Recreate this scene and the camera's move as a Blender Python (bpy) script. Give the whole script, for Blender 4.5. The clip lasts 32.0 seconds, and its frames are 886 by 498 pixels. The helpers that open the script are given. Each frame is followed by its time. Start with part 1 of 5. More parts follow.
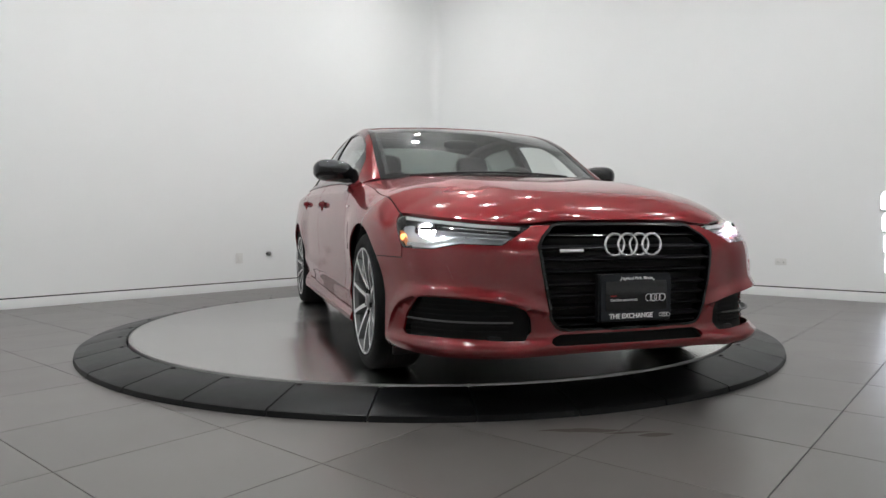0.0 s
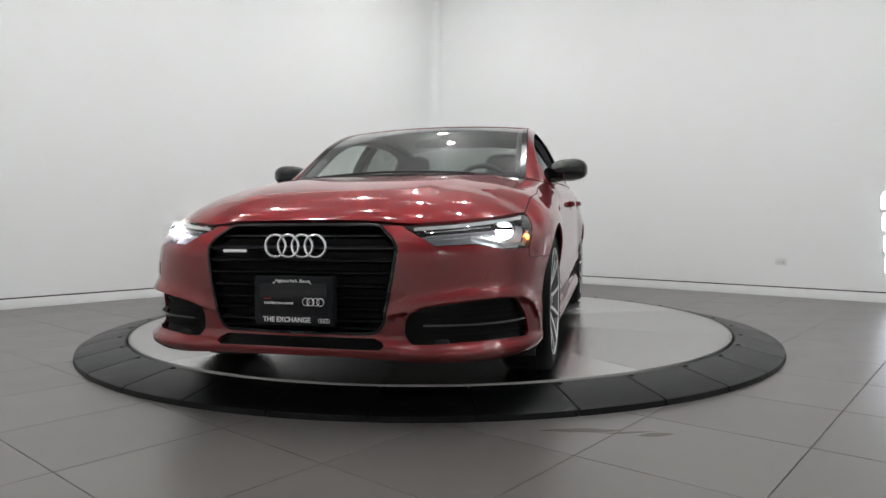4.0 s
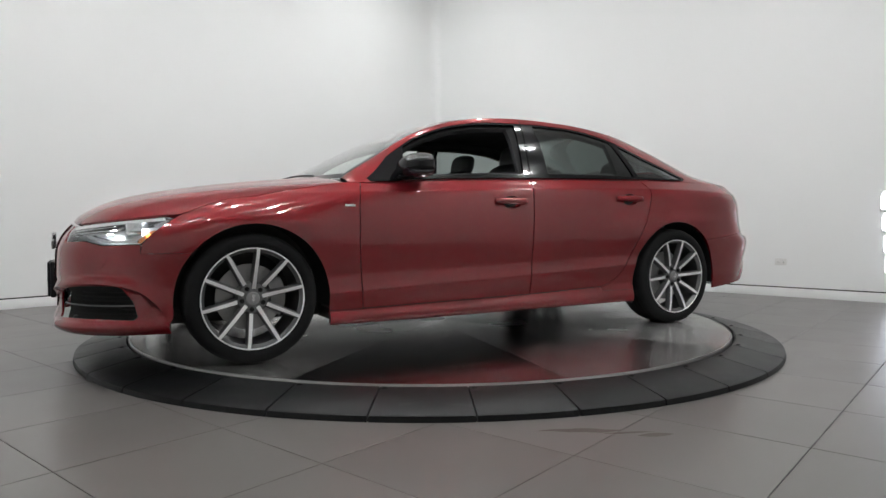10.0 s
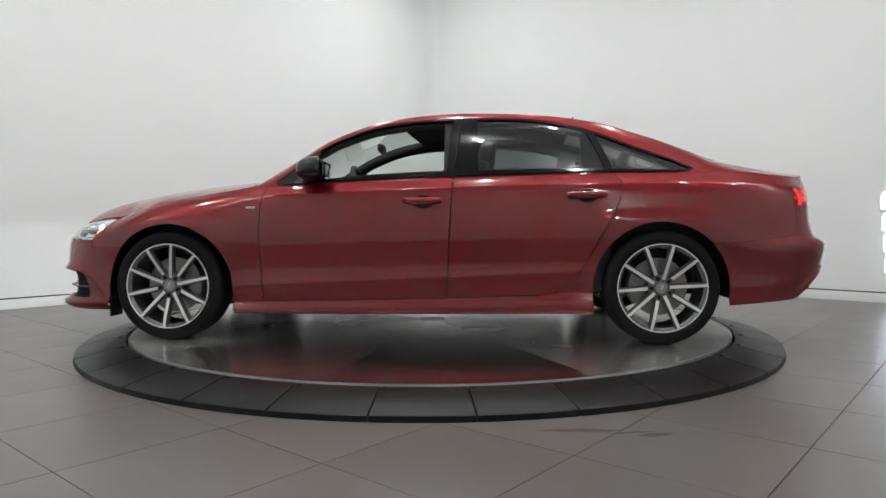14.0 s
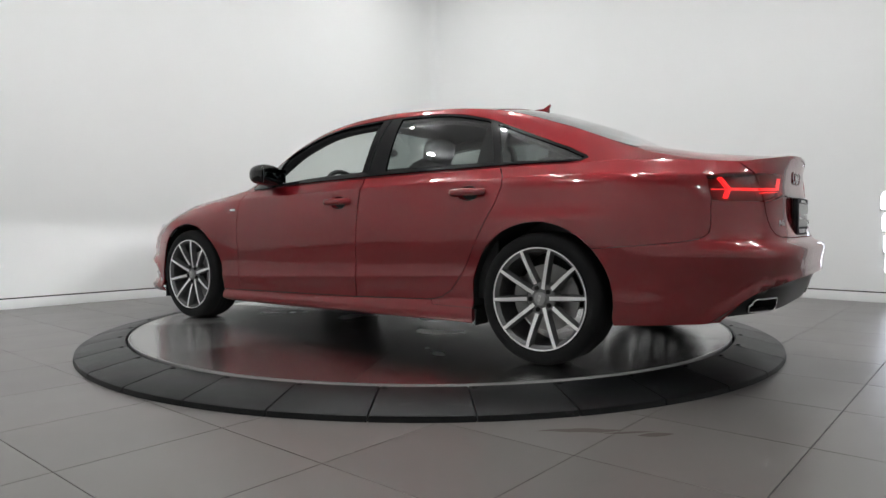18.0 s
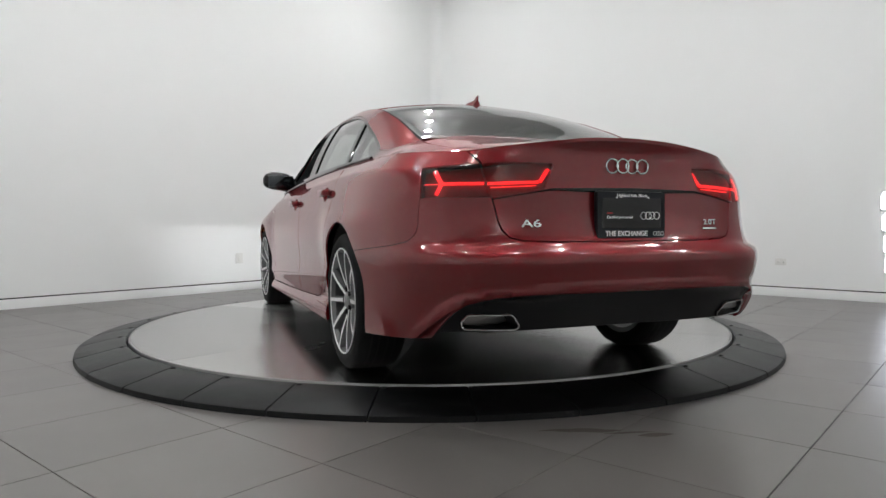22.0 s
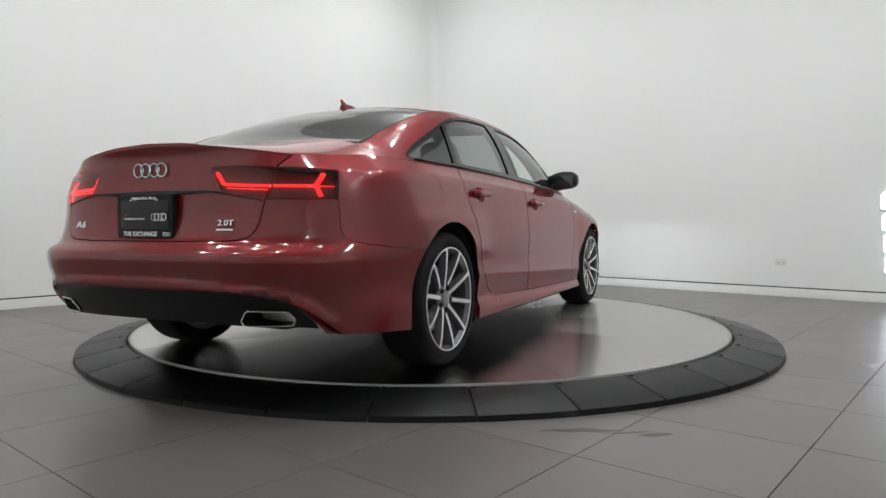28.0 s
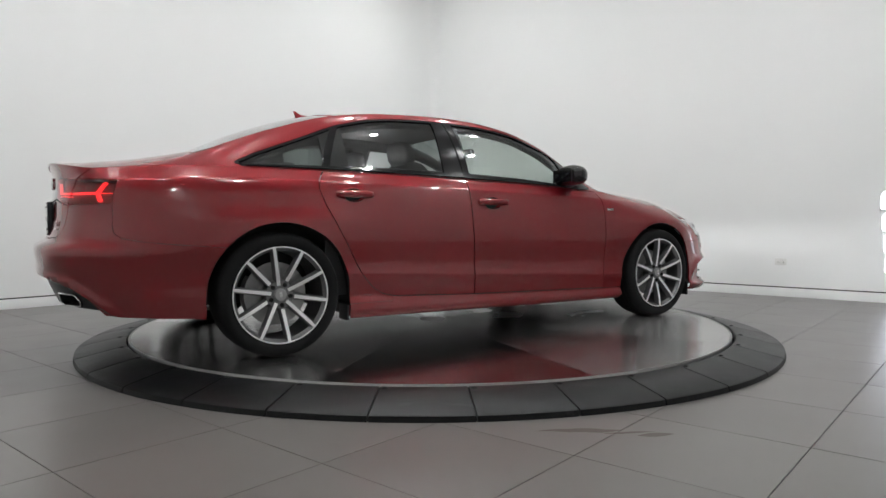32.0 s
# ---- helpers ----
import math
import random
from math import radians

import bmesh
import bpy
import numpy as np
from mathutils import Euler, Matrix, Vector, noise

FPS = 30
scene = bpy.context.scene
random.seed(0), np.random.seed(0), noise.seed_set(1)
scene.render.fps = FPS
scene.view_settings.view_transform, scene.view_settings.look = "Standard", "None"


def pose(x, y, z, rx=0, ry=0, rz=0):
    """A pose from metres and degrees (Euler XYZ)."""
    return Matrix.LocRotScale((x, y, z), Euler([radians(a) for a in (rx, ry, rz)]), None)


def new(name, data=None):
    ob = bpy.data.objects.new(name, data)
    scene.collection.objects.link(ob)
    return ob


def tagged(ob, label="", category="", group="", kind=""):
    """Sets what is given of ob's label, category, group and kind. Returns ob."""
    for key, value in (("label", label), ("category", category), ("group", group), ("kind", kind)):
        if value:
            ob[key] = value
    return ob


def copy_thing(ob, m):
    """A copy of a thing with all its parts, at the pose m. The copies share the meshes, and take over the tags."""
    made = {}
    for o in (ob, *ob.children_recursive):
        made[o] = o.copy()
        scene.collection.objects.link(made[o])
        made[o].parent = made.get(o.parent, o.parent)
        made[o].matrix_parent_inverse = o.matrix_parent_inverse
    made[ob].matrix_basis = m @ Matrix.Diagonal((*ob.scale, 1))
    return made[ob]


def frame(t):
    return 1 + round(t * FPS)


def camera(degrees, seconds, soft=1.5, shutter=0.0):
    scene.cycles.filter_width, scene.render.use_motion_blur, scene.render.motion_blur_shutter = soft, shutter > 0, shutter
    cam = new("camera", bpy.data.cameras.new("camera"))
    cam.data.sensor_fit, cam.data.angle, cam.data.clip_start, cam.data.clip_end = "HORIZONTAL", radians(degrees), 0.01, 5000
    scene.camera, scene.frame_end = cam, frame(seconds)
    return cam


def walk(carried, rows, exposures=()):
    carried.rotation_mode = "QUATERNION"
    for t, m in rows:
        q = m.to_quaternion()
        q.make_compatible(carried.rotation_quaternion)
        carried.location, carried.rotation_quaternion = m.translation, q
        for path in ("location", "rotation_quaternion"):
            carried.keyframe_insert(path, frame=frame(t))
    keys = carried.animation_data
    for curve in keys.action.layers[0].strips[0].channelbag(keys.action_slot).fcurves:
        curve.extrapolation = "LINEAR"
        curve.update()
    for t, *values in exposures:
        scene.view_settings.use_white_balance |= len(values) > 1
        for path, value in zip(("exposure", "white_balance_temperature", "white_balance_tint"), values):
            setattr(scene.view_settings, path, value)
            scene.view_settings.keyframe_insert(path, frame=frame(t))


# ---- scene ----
from mathutils.geometry import delaunay_2d_cdt

CLIP = 32.0
EYE = (0.0, -4.891, 0.7753)
cam = camera(67.24, CLIP, soft=1.5)
# the eye stands still: 0.93 degrees to the right of straight on, 2.15 degrees down
CAM_POSE = pose(EYE[0], EYE[1], EYE[2], 90 - 2.149, 0, -0.926) @ pose(0, 0, 0, 0, 0, -0.13)
walk(cam, [(0.0, CAM_POSE), (CLIP, CAM_POSE)], exposures=[(0.0, 0.0), (CLIP, 0.0)])

# the turntable's axis is the world's z axis; it turns clockwise seen from above
TURN_START, TURN_RATE = -72.99, -7.9958
DISC_Z, DISC_R, RING_R = 0.079, 2.0285, 2.321
CAR_OFF = (0.052, 0.100)


def turned(t):
    return pose(0, 0, 0, 0, 0, TURN_START + TURN_RATE * t)


# ---- light: a closed white room lit by its ceiling lamps ----
world = bpy.data.worlds.new("room_air")
scene.world = world
world.use_nodes = True
world.node_tree.nodes["Background"].inputs["Color"].default_value = (0.5, 0.52, 0.55, 1)
world.node_tree.nodes["Background"].inputs["Strength"].default_value = 0.02
LAMP_GLOW = 345.0
PANE_GLOW = 4.5


# ---- materials ----
def material(name):
    m = bpy.data.materials.new(name)
    m.use_nodes = True
    return m, m.node_tree.nodes, m.node_tree.links, m.node_tree.nodes["Principled BSDF"]


def plain(name, color, rough=0.5, metal=0.0, coat=0.0, spec=0.5, grain=0.0, grain_scale=200.0, tint=0.0, coat_rough=0.03, rough_var=0.0):
    """A surface with fine grain in its relief and a slow drift in its colour."""
    m, nodes, links, b = material(name)
    b.inputs["Base Color"].default_value = (*color, 1)
    b.inputs["Roughness"].default_value = rough
    b.inputs["Metallic"].default_value = metal
    b.inputs["Coat Weight"].default_value = coat
    b.inputs["Coat Roughness"].default_value = coat_rough
    b.inputs["Specular IOR Level"].default_value = spec
    coord = nodes.new("ShaderNodeTexCoord")
    if grain > 0:
        n = nodes.new("ShaderNodeTexNoise")
        n.inputs["Scale"].default_value = grain_scale
        n.inputs["Detail"].default_value = 3
        links.new(coord.outputs["Object"], n.inputs["Vector"])
        bump = nodes.new("ShaderNodeBump")
        bump.inputs["Strength"].default_value = grain
        bump.inputs["Distance"].default_value = 0.002
        links.new(n.outputs["Fac"], bump.inputs["Height"])
        links.new(bump.outputs["Normal"], b.inputs["Normal"])
    if tint > 0 or rough_var > 0:
        n = nodes.new("ShaderNodeTexNoise")
        n.inputs["Scale"].default_value = 2.3
        n.inputs["Detail"].default_value = 5
        links.new(coord.outputs["Object"], n.inputs["Vector"])
        if tint > 0:
            ramp = nodes.new("ShaderNodeMix")
            ramp.data_type = "RGBA"
            ramp.inputs["A"].default_value = (*[c * (1 - tint) for c in color], 1)
            ramp.inputs["B"].default_value = (*[min(1, c * (1 + tint)) for c in color], 1)
            links.new(n.outputs["Fac"], ramp.inputs["Factor"])
            links.new(ramp.outputs["Result"], b.inputs["Base Color"])
        if rough_var > 0:
            mr = nodes.new("ShaderNodeMapRange")
            mr.inputs["To Min"].default_value = max(0.02, rough - rough_var)
            mr.inputs["To Max"].default_value = rough + rough_var
            links.new(n.outputs["Fac"], mr.inputs["Value"])
            links.new(mr.outputs["Result"], b.inputs["Roughness"])
    return m


def glow(name, color, strength):
    m, nodes, links, b = material(name)
    b.inputs["Base Color"].default_value = (0.6, 0.6, 0.6, 1)
    b.inputs["Emission Color"].default_value = (*color, 1)
    b.inputs["Emission Strength"].default_value = strength
    return m


def glazing(name, color, face_on):
    """Thin sheet glass: sees through, tinted, with a mirror gloss that grows at grazing angles."""
    m, nodes, links, b = material(name)
    nodes.remove(b)
    out = nodes["Material Output"]
    tr = nodes.new("ShaderNodeBsdfTransparent")
    tr.inputs["Color"].default_value = (*color, 1)
    gl = nodes.new("ShaderNodeBsdfGlossy")
    gl.inputs["Roughness"].default_value = 0.01
    gl.inputs["Color"].default_value = (1, 1, 1, 1)
    lw = nodes.new("ShaderNodeLayerWeight")
    lw.inputs["Blend"].default_value = 0.5
    pw = nodes.new("ShaderNodeMath")
    pw.operation = "POWER"
    pw.inputs[1].default_value = 4.5
    links.new(lw.outputs["Facing"], pw.inputs[0])
    mr = nodes.new("ShaderNodeMapRange")
    mr.inputs["To Min"].default_value = face_on
    mr.inputs["To Max"].default_value = 1.0
    links.new(pw.outputs["Value"], mr.inputs["Value"])
    mix = nodes.new("ShaderNodeMixShader")
    links.new(mr.outputs["Result"], mix.inputs["Fac"])
    links.new(tr.outputs["BSDF"], mix.inputs[1])
    links.new(gl.outputs["BSDF"], mix.inputs[2])
    links.new(mix.outputs["Shader"], out.inputs["Surface"])
    return m


def car_paint():
    """Dark red metallic lacquer: fine flakes under a clear coat."""
    m, nodes, links, b = material("red_metallic_lacquer")
    coord = nodes.new("ShaderNodeTexCoord")
    flake = nodes.new("ShaderNodeTexNoise")
    flake.inputs["Scale"].default_value = 900
    flake.inputs["Detail"].default_value = 1
    links.new(coord.outputs["Object"], flake.inputs["Vector"])
    mix = nodes.new("ShaderNodeMix")
    mix.data_type = "RGBA"
    mix.inputs["A"].default_value = (0.145, 0.0050, 0.0085, 1)
    mix.inputs["B"].default_value = (0.215, 0.0078, 0.0128, 1)
    links.new(flake.outputs["Fac"], mix.inputs["Factor"])
    links.new(mix.outputs["Result"], b.inputs["Base Color"])
    b.inputs["Metallic"].default_value = 0.62
    b.inputs["Specular IOR Level"].default_value = 0.1
    b.inputs["Roughness"].default_value = 0.45
    b.inputs["Specular Tint"].default_value = (1.0, 0.42, 0.42, 1)
    b.inputs["Coat Weight"].default_value = 1.0
    b.inputs["Coat Roughness"].default_value = 0.015
    b.inputs["Coat IOR"].default_value = 1.69
    peel = nodes.new("ShaderNodeTexNoise")
    peel.inputs["Scale"].default_value = 60
    links.new(coord.outputs["Object"], peel.inputs["Vector"])
    bump = nodes.new("ShaderNodeBump")
    bump.inputs["Strength"].default_value = 0.012
    bump.inputs["Distance"].default_value = 0.002
    links.new(peel.outputs["Fac"], bump.inputs["Height"])
    links.new(bump.outputs["Normal"], b.inputs["Coat Normal"])
    return m


def tile_material():
    """Large grey porcelain floor tiles, a little glossy, each a shade apart."""
    m, nodes, links, b = material("grey_porcelain")
    coord = nodes.new("ShaderNodeTexCoord")
    info = nodes.new("ShaderNodeObjectInfo")
    n1 = nodes.new("ShaderNodeTexNoise")
    n1.inputs["Scale"].default_value = 3.0
    n1.inputs["Detail"].default_value = 6
    n2 = nodes.new("ShaderNodeTexNoise")
    n2.inputs["Scale"].default_value = 140.0
    n2.inputs["Detail"].default_value = 3
    for n in (n1, n2):
        links.new(coord.outputs["Object"], n.inputs["Vector"])
    mixed = nodes.new("ShaderNodeMath")
    mixed.operation = "MULTIPLY_ADD"
    mixed.inputs[1].default_value = 0.55
    links.new(n1.outputs["Fac"], mixed.inputs[0])
    links.new(info.outputs["Random"], mixed.inputs[2])
    ramp = nodes.new("ShaderNodeMapRange")
    ramp.inputs["From Max"].default_value = 1.6
    ramp.inputs["To Min"].default_value = 0.0
    links.new(mixed.outputs["Value"], ramp.inputs["Value"])
    mix = nodes.new("ShaderNodeMix")
    mix.data_type = "RGBA"
    mix.inputs["A"].default_value = (0.106, 0.0970, 0.0930, 1)
    mix.inputs["B"].default_value = (0.138, 0.1268, 0.1210, 1)
    links.new(ramp.outputs["Result"], mix.inputs["Factor"])
    links.new(mix.outputs["Result"], b.inputs["Base Color"])
    rr = nodes.new("ShaderNodeMapRange")
    b.inputs["IOR"].default_value = 1.56
    rr.inputs["To Min"].default_value = 0.25
    rr.inputs["To Max"].default_value = 0.35
    links.new(n1.outputs["Fac"], rr.inputs["Value"])
    links.new(rr.outputs["Result"], b.inputs["Roughness"])
    bump = nodes.new("ShaderNodeBump")
    bump.inputs["Strength"].default_value = 0.06
    bump.inputs["Distance"].default_value = 0.002
    links.new(n2.outputs["Fac"], bump.inputs["Height"])
    links.new(bump.outputs["Normal"], b.inputs["Normal"])
    return m


def brushed_steel():
    """Turntable sheet steel, rolled one way, scuffed."""
    m, nodes, links, b = material("rolled_steel_sheet")
    coord = nodes.new("ShaderNodeTexCoord")
    mp = nodes.new("ShaderNodeMapping")
    mp.inputs["Scale"].default_value = (3.0, 160.0, 3.0)
    links.new(coord.outputs["Object"], mp.inputs["Vector"])
    n1 = nodes.new("ShaderNodeTexNoise")
    n1.inputs["Scale"].default_value = 3.0
    n1.inputs["Detail"].default_value = 4
    links.new(mp.outputs["Vector"], n1.inputs["Vector"])
    n2 = nodes.new("ShaderNodeTexNoise")
    n2.inputs["Scale"].default_value = 2.5
    n2.inputs["Detail"].default_value = 6
    links.new(coord.outputs["Object"], n2.inputs["Vector"])
    info = nodes.new("ShaderNodeObjectInfo")
    tone = nodes.new("ShaderNodeMix")
    tone.data_type = "RGBA"
    tone.inputs["A"].default_value = (0.44, 0.435, 0.43, 1)
    tone.inputs["B"].default_value = (0.72, 0.715, 0.70, 1)
    links.new(info.outputs["Random"], tone.inputs["Factor"])
    links.new(tone.outputs["Result"], b.inputs["Base Color"])
    b.inputs["Metallic"].default_value = 1.0
    rr = nodes.new("ShaderNodeMapRange")
    rr.inputs["From Max"].default_value = 1.6
    rr.inputs["To Min"].default_value = 0.18
    rr.inputs["To Max"].default_value = 0.32
    add = nodes.new("ShaderNodeMath")
    add.operation = "MULTIPLY_ADD"
    add.inputs[1].default_value = 0.6
    links.new(info.outputs["Random"], add.inputs[0])
    links.new(n2.outputs["Fac"], add.inputs[2])
    links.new(add.outputs["Value"], rr.inputs["Value"])
    links.new(rr.outputs["Result"], b.inputs["Roughness"])
    b.inputs["Anisotropic"].default_value = 0.8
    # rolled along the sector: gloss spreads across the grain
    b.inputs["Anisotropic Rotation"].default_value = 0.25
    tan = nodes.new("ShaderNodeTangent")
    tan.direction_type = "UV_MAP"
    tan.uv_map = "rolling"
    links.new(tan.outputs["Tangent"], b.inputs["Tangent"])
    bump = nodes.new("ShaderNodeBump")
    bump.inputs["Strength"].default_value = 0.05
    bump.inputs["Distance"].default_value = 0.001
    links.new(n1.outputs["Fac"], bump.inputs["Height"])
    links.new(bump.outputs["Normal"], b.inputs["Normal"])
    return m


def ring_coating():
    """Black ramp coating with pale, stretched scuffs."""
    m = plain("black_ring_coating", (0.0055, 0.0058, 0.0062), 0.38, spec=0.18, grain=0.15, grain_scale=500, rough_var=0.12)
    nodes, links = m.node_tree.nodes, m.node_tree.links
    b = nodes["Principled BSDF"]
    geo = nodes.new("ShaderNodeNewGeometry")
    mp = nodes.new("ShaderNodeMapping")
    mp.inputs["Scale"].default_value = (2.2, 9.0, 1.0)
    mp.inputs["Rotation"].default_value = (0, 0, 0.6)
    links.new(geo.outputs["Position"], mp.inputs["Vector"])
    n = nodes.new("ShaderNodeTexNoise")
    n.inputs["Scale"].default_value = 1.6
    n.inputs["Detail"].default_value = 8
    n.inputs["Roughness"].default_value = 0.7
    links.new(mp.outputs["Vector"], n.inputs["Vector"])
    ramp = nodes.new("ShaderNodeMapRange")
    ramp.inputs["From Min"].default_value = 0.60
    ramp.inputs["From Max"].default_value = 0.74
    links.new(n.outputs["Fac"], ramp.inputs["Value"])
    mix = nodes.new("ShaderNodeMix")
    mix.data_type = "RGBA"
    mix.inputs["A"].default_value = (0.0055, 0.0058, 0.0062, 1)
    mix.inputs["B"].default_value = (0.050, 0.050, 0.050, 1)
    links.new(ramp.outputs["Result"], mix.inputs["Factor"])
    links.new(mix.outputs["Result"], b.inputs["Base Color"])
    return m


PAINT = car_paint()
WALL = plain("white_wall_paint", (0.85, 0.86, 0.855), 0.6, grain=0.05, grain_scale=350, tint=0.012)
CEILING = plain("pale_grey_ceiling_paint", (0.60, 0.602, 0.60), 0.8, grain=0.05, grain_scale=300, tint=0.02)
# unseen walls: their greys set how bright the car's reflections come out
PALE_WALL = plain("pale_reflected_wall", (0.80, 0.80, 0.79), 0.7, grain=0.05, grain_scale=300, tint=0.03)
MID_WALL = plain("mid_grey_reflected_wall", (0.45, 0.45, 0.455), 0.7, grain=0.05, grain_scale=300, tint=0.03)
BACK_WALL = plain("grey_reflected_wall", (0.74, 0.74, 0.73), 0.7, grain=0.05, grain_scale=300, tint=0.03)
TILE = tile_material()
SCUFF = plain("scuffed_tile", (0.080, 0.058, 0.053), 0.45, tint=0.3)
GROUT = plain("dark_grout", (0.055, 0.052, 0.05), 0.9, grain=0.4, grain_scale=400)
STEEL = brushed_steel()
STEEL_EDGE = plain("steel_edge", (0.34, 0.335, 0.33), 0.34, 1.0, rough_var=0.08)
RING = ring_coating()
RUBBER = plain("tyre_rubber", (0.0065, 0.0065, 0.007), 0.75, spec=0.2, grain=0.3, grain_scale=300, tint=0.2)
DARK = plain("black_plastic", (0.012, 0.012, 0.013), 0.55, grain=0.25, grain_scale=600, tint=0.2)
GLOSS_BLACK = plain("gloss_black_trim", (0.005, 0.005, 0.006), 0.06, spec=0.5)
SATIN_BLACK = plain("satin_black_trim", (0.007, 0.007, 0.008), 0.34, spec=0.3)
# near-black: shade of gaps and recesses as colour; also a few black parts
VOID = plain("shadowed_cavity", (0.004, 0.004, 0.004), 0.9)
# mirror glass: the dark reflection it shows is put into its colour
MIRROR_GLASS = plain("dark_reflection_glass", (0.10, 0.11, 0.12), 0.02, 1.0)
CHROME = plain("chrome", (0.86, 0.87, 0.88), 0.08, 1.0)
ALLOY_CUT = plain("machined_alloy", (0.84, 0.84, 0.84), 0.36, 0.65, rough_var=0.06)
ALLOY_GREY = plain("grey_lacquered_alloy", (0.15, 0.15, 0.152), 0.36, 0.6, coat=0.4)
IRON = plain("brake_iron", (0.36, 0.355, 0.35), 0.38, 0.8, grain=0.2)
CALIPER = plain("grey_caliper", (0.30, 0.30, 0.30), 0.5, 0.4)
SCREEN = glazing("windscreen_glass", (0.84, 0.90, 0.87), 0.11)
PRIVACY = glazing("tinted_glass", (0.34, 0.38, 0.37), 0.09)
CABIN_BLACK = plain("black_leather", (0.014, 0.014, 0.015), 0.5, grain=0.3, grain_scale=300)
LINING = plain("dark_roof_lining", (0.03, 0.03, 0.032), 0.9, grain=0.3, grain_scale=500)
WHITE_PLASTIC = plain("white_plastic", (0.75, 0.75, 0.73), 0.4)
PRINT = plain("white_print", (0.90, 0.90, 0.90), 0.5)
PLATE = plain("dark_plate", (0.012, 0.014, 0.018), 0.6, spec=0.25)
RED_PRINT = plain("red_print", (0.4, 0.02, 0.02), 0.5)
LENS = glazing("clear_lamp_lens", (0.94, 0.96, 0.97), 0.06)
RED_LENS = glazing("red_lamp_lens", (0.72, 0.12, 0.12), 0.05)
LAMP_SILVER = plain("lamp_reflector", (0.75, 0.76, 0.78), 0.18, 1.0)
LAMP_GREY = plain("lamp_bezel_grey", (0.66, 0.67, 0.69), 0.30, 0.15)
LAMP_RED = plain("lamp_red_body", (0.13, 0.014, 0.017), 0.3)
AMBER_PLASTIC = plain("amber_plastic", (0.62, 0.20, 0.04), 0.3, coat=0.5)
AMBER = glow("amber_glow", (1.0, 0.28, 0.02), 4.0)
DAYLIGHT_LED = plain("white_light_guide", (0.82, 0.83, 0.82), 0.25)
TAIL_LED = glow("red_led_bar", (1.0, 0.012, 0.022), 2.0)
BEAM = glow("beam_source", (0.95, 0.98, 1.0), 21000.0)
LENS_GLOW = glow("lit_projector_bowl", (0.90, 0.95, 1.0), 20.0)
LAMP_DISC = glow("lamp_diffuser", (0.985, 0.998, 0.999), LAMP_GLOW)
DAY_PANE = glow("daylit_glass_block", (0.80, 0.86, 1.0), PANE_GLOW)


# ---- mesh helpers ----
def mesh_object(name, verts, faces, mat, parent=None, label="", normals=None, smooth=True):
    me = bpy.data.meshes.new(name)
    me.from_pydata([tuple(v) for v in verts], [], [tuple(f) for f in faces])
    me.materials.append(mat)
    me.update()
    if smooth:
        me.shade_smooth()
    if normals is not None:
        me.normals_split_custom_set_from_vertices([tuple(n) for n in normals])
    ob = new(name, me)
    if parent is not None:
        ob.parent = parent
    return tagged(ob, label)


def part(name, bm, mat, parent=None, label="", smooth_angle=35):
    """Link a bmesh as one mesh object under a thing or a part."""
    bmesh.ops.recalc_face_normals(bm, faces=bm.faces)
    me = bpy.data.meshes.new(name)
    limit = radians(smooth_angle)
    for f in bm.faces:
        f.smooth = True
    for e in bm.edges:
        e.smooth = len(e.link_faces) == 2 and e.calc_face_angle(3.2) < limit
    bm.to_mesh(me)
    bm.free()
    me.materials.append(mat)
    ob = new(name, me)
    if parent is not None:
        ob.parent = parent
    return tagged(ob, label)


def thing(name, m, label, category, group="", kind=""):
    ob = new(name)
    ob.empty_display_size = 0.1
    ob.matrix_world = m
    return tagged(ob, label, category, group, kind)


def add_box(bm, lo, hi, bevel=0.0, m=None):
    g = bmesh.ops.create_cube(bm, size=1.0)
    size = [hi[i] - lo[i] for i in range(3)]
    mid = [(hi[i] + lo[i]) / 2 for i in range(3)]
    mat = Matrix.Translation(mid) @ Matrix.Diagonal((*size, 1))
    if m is not None:
        mat = m @ mat
    bmesh.ops.transform(bm, matrix=mat, verts=g["verts"])
    if bevel > 0:
        edges = list({e for v in g["verts"] for e in v.link_edges})
        bmesh.ops.bevel(bm, geom=edges, offset=bevel, segments=2, affect="EDGES", profile=0.6)
    return bm


def box(lo, hi, bevel=0.0, m=None):
    return add_box(bmesh.new(), lo, hi, bevel, m)


def add_lathe(bm, profile, n=48, m=None, closed=False, a0=0.0, a1=2 * math.pi):
    """Turn (radius, height) points about the z axis."""
    full = abs(a1 - a0 - 2 * math.pi) < 1e-6
    rows = []
    steps = n if full else n + 1
    for i in range(steps):
        a = a0 + (a1 - a0) * i / n
        row = []
        for r, z in profile:
            v = Vector((r * math.cos(a), r * math.sin(a), z))
            row.append(bm.verts.new(m @ v if m is not None else v))
        rows.append(row)
    k = len(profile)
    for i in range(n):
        a, b = rows[i], rows[(i + 1) % steps]
        for j in range(k if closed else k - 1):
            p, q = j, (j + 1) % k
            bm.faces.new((a[p], b[p], b[q], a[q]))
    return bm


def lathe(profile, n=48, m=None, closed=False, a0=0.0, a1=2 * math.pi):
    return add_lathe(bmesh.new(), profile, n, m, closed, a0, a1)


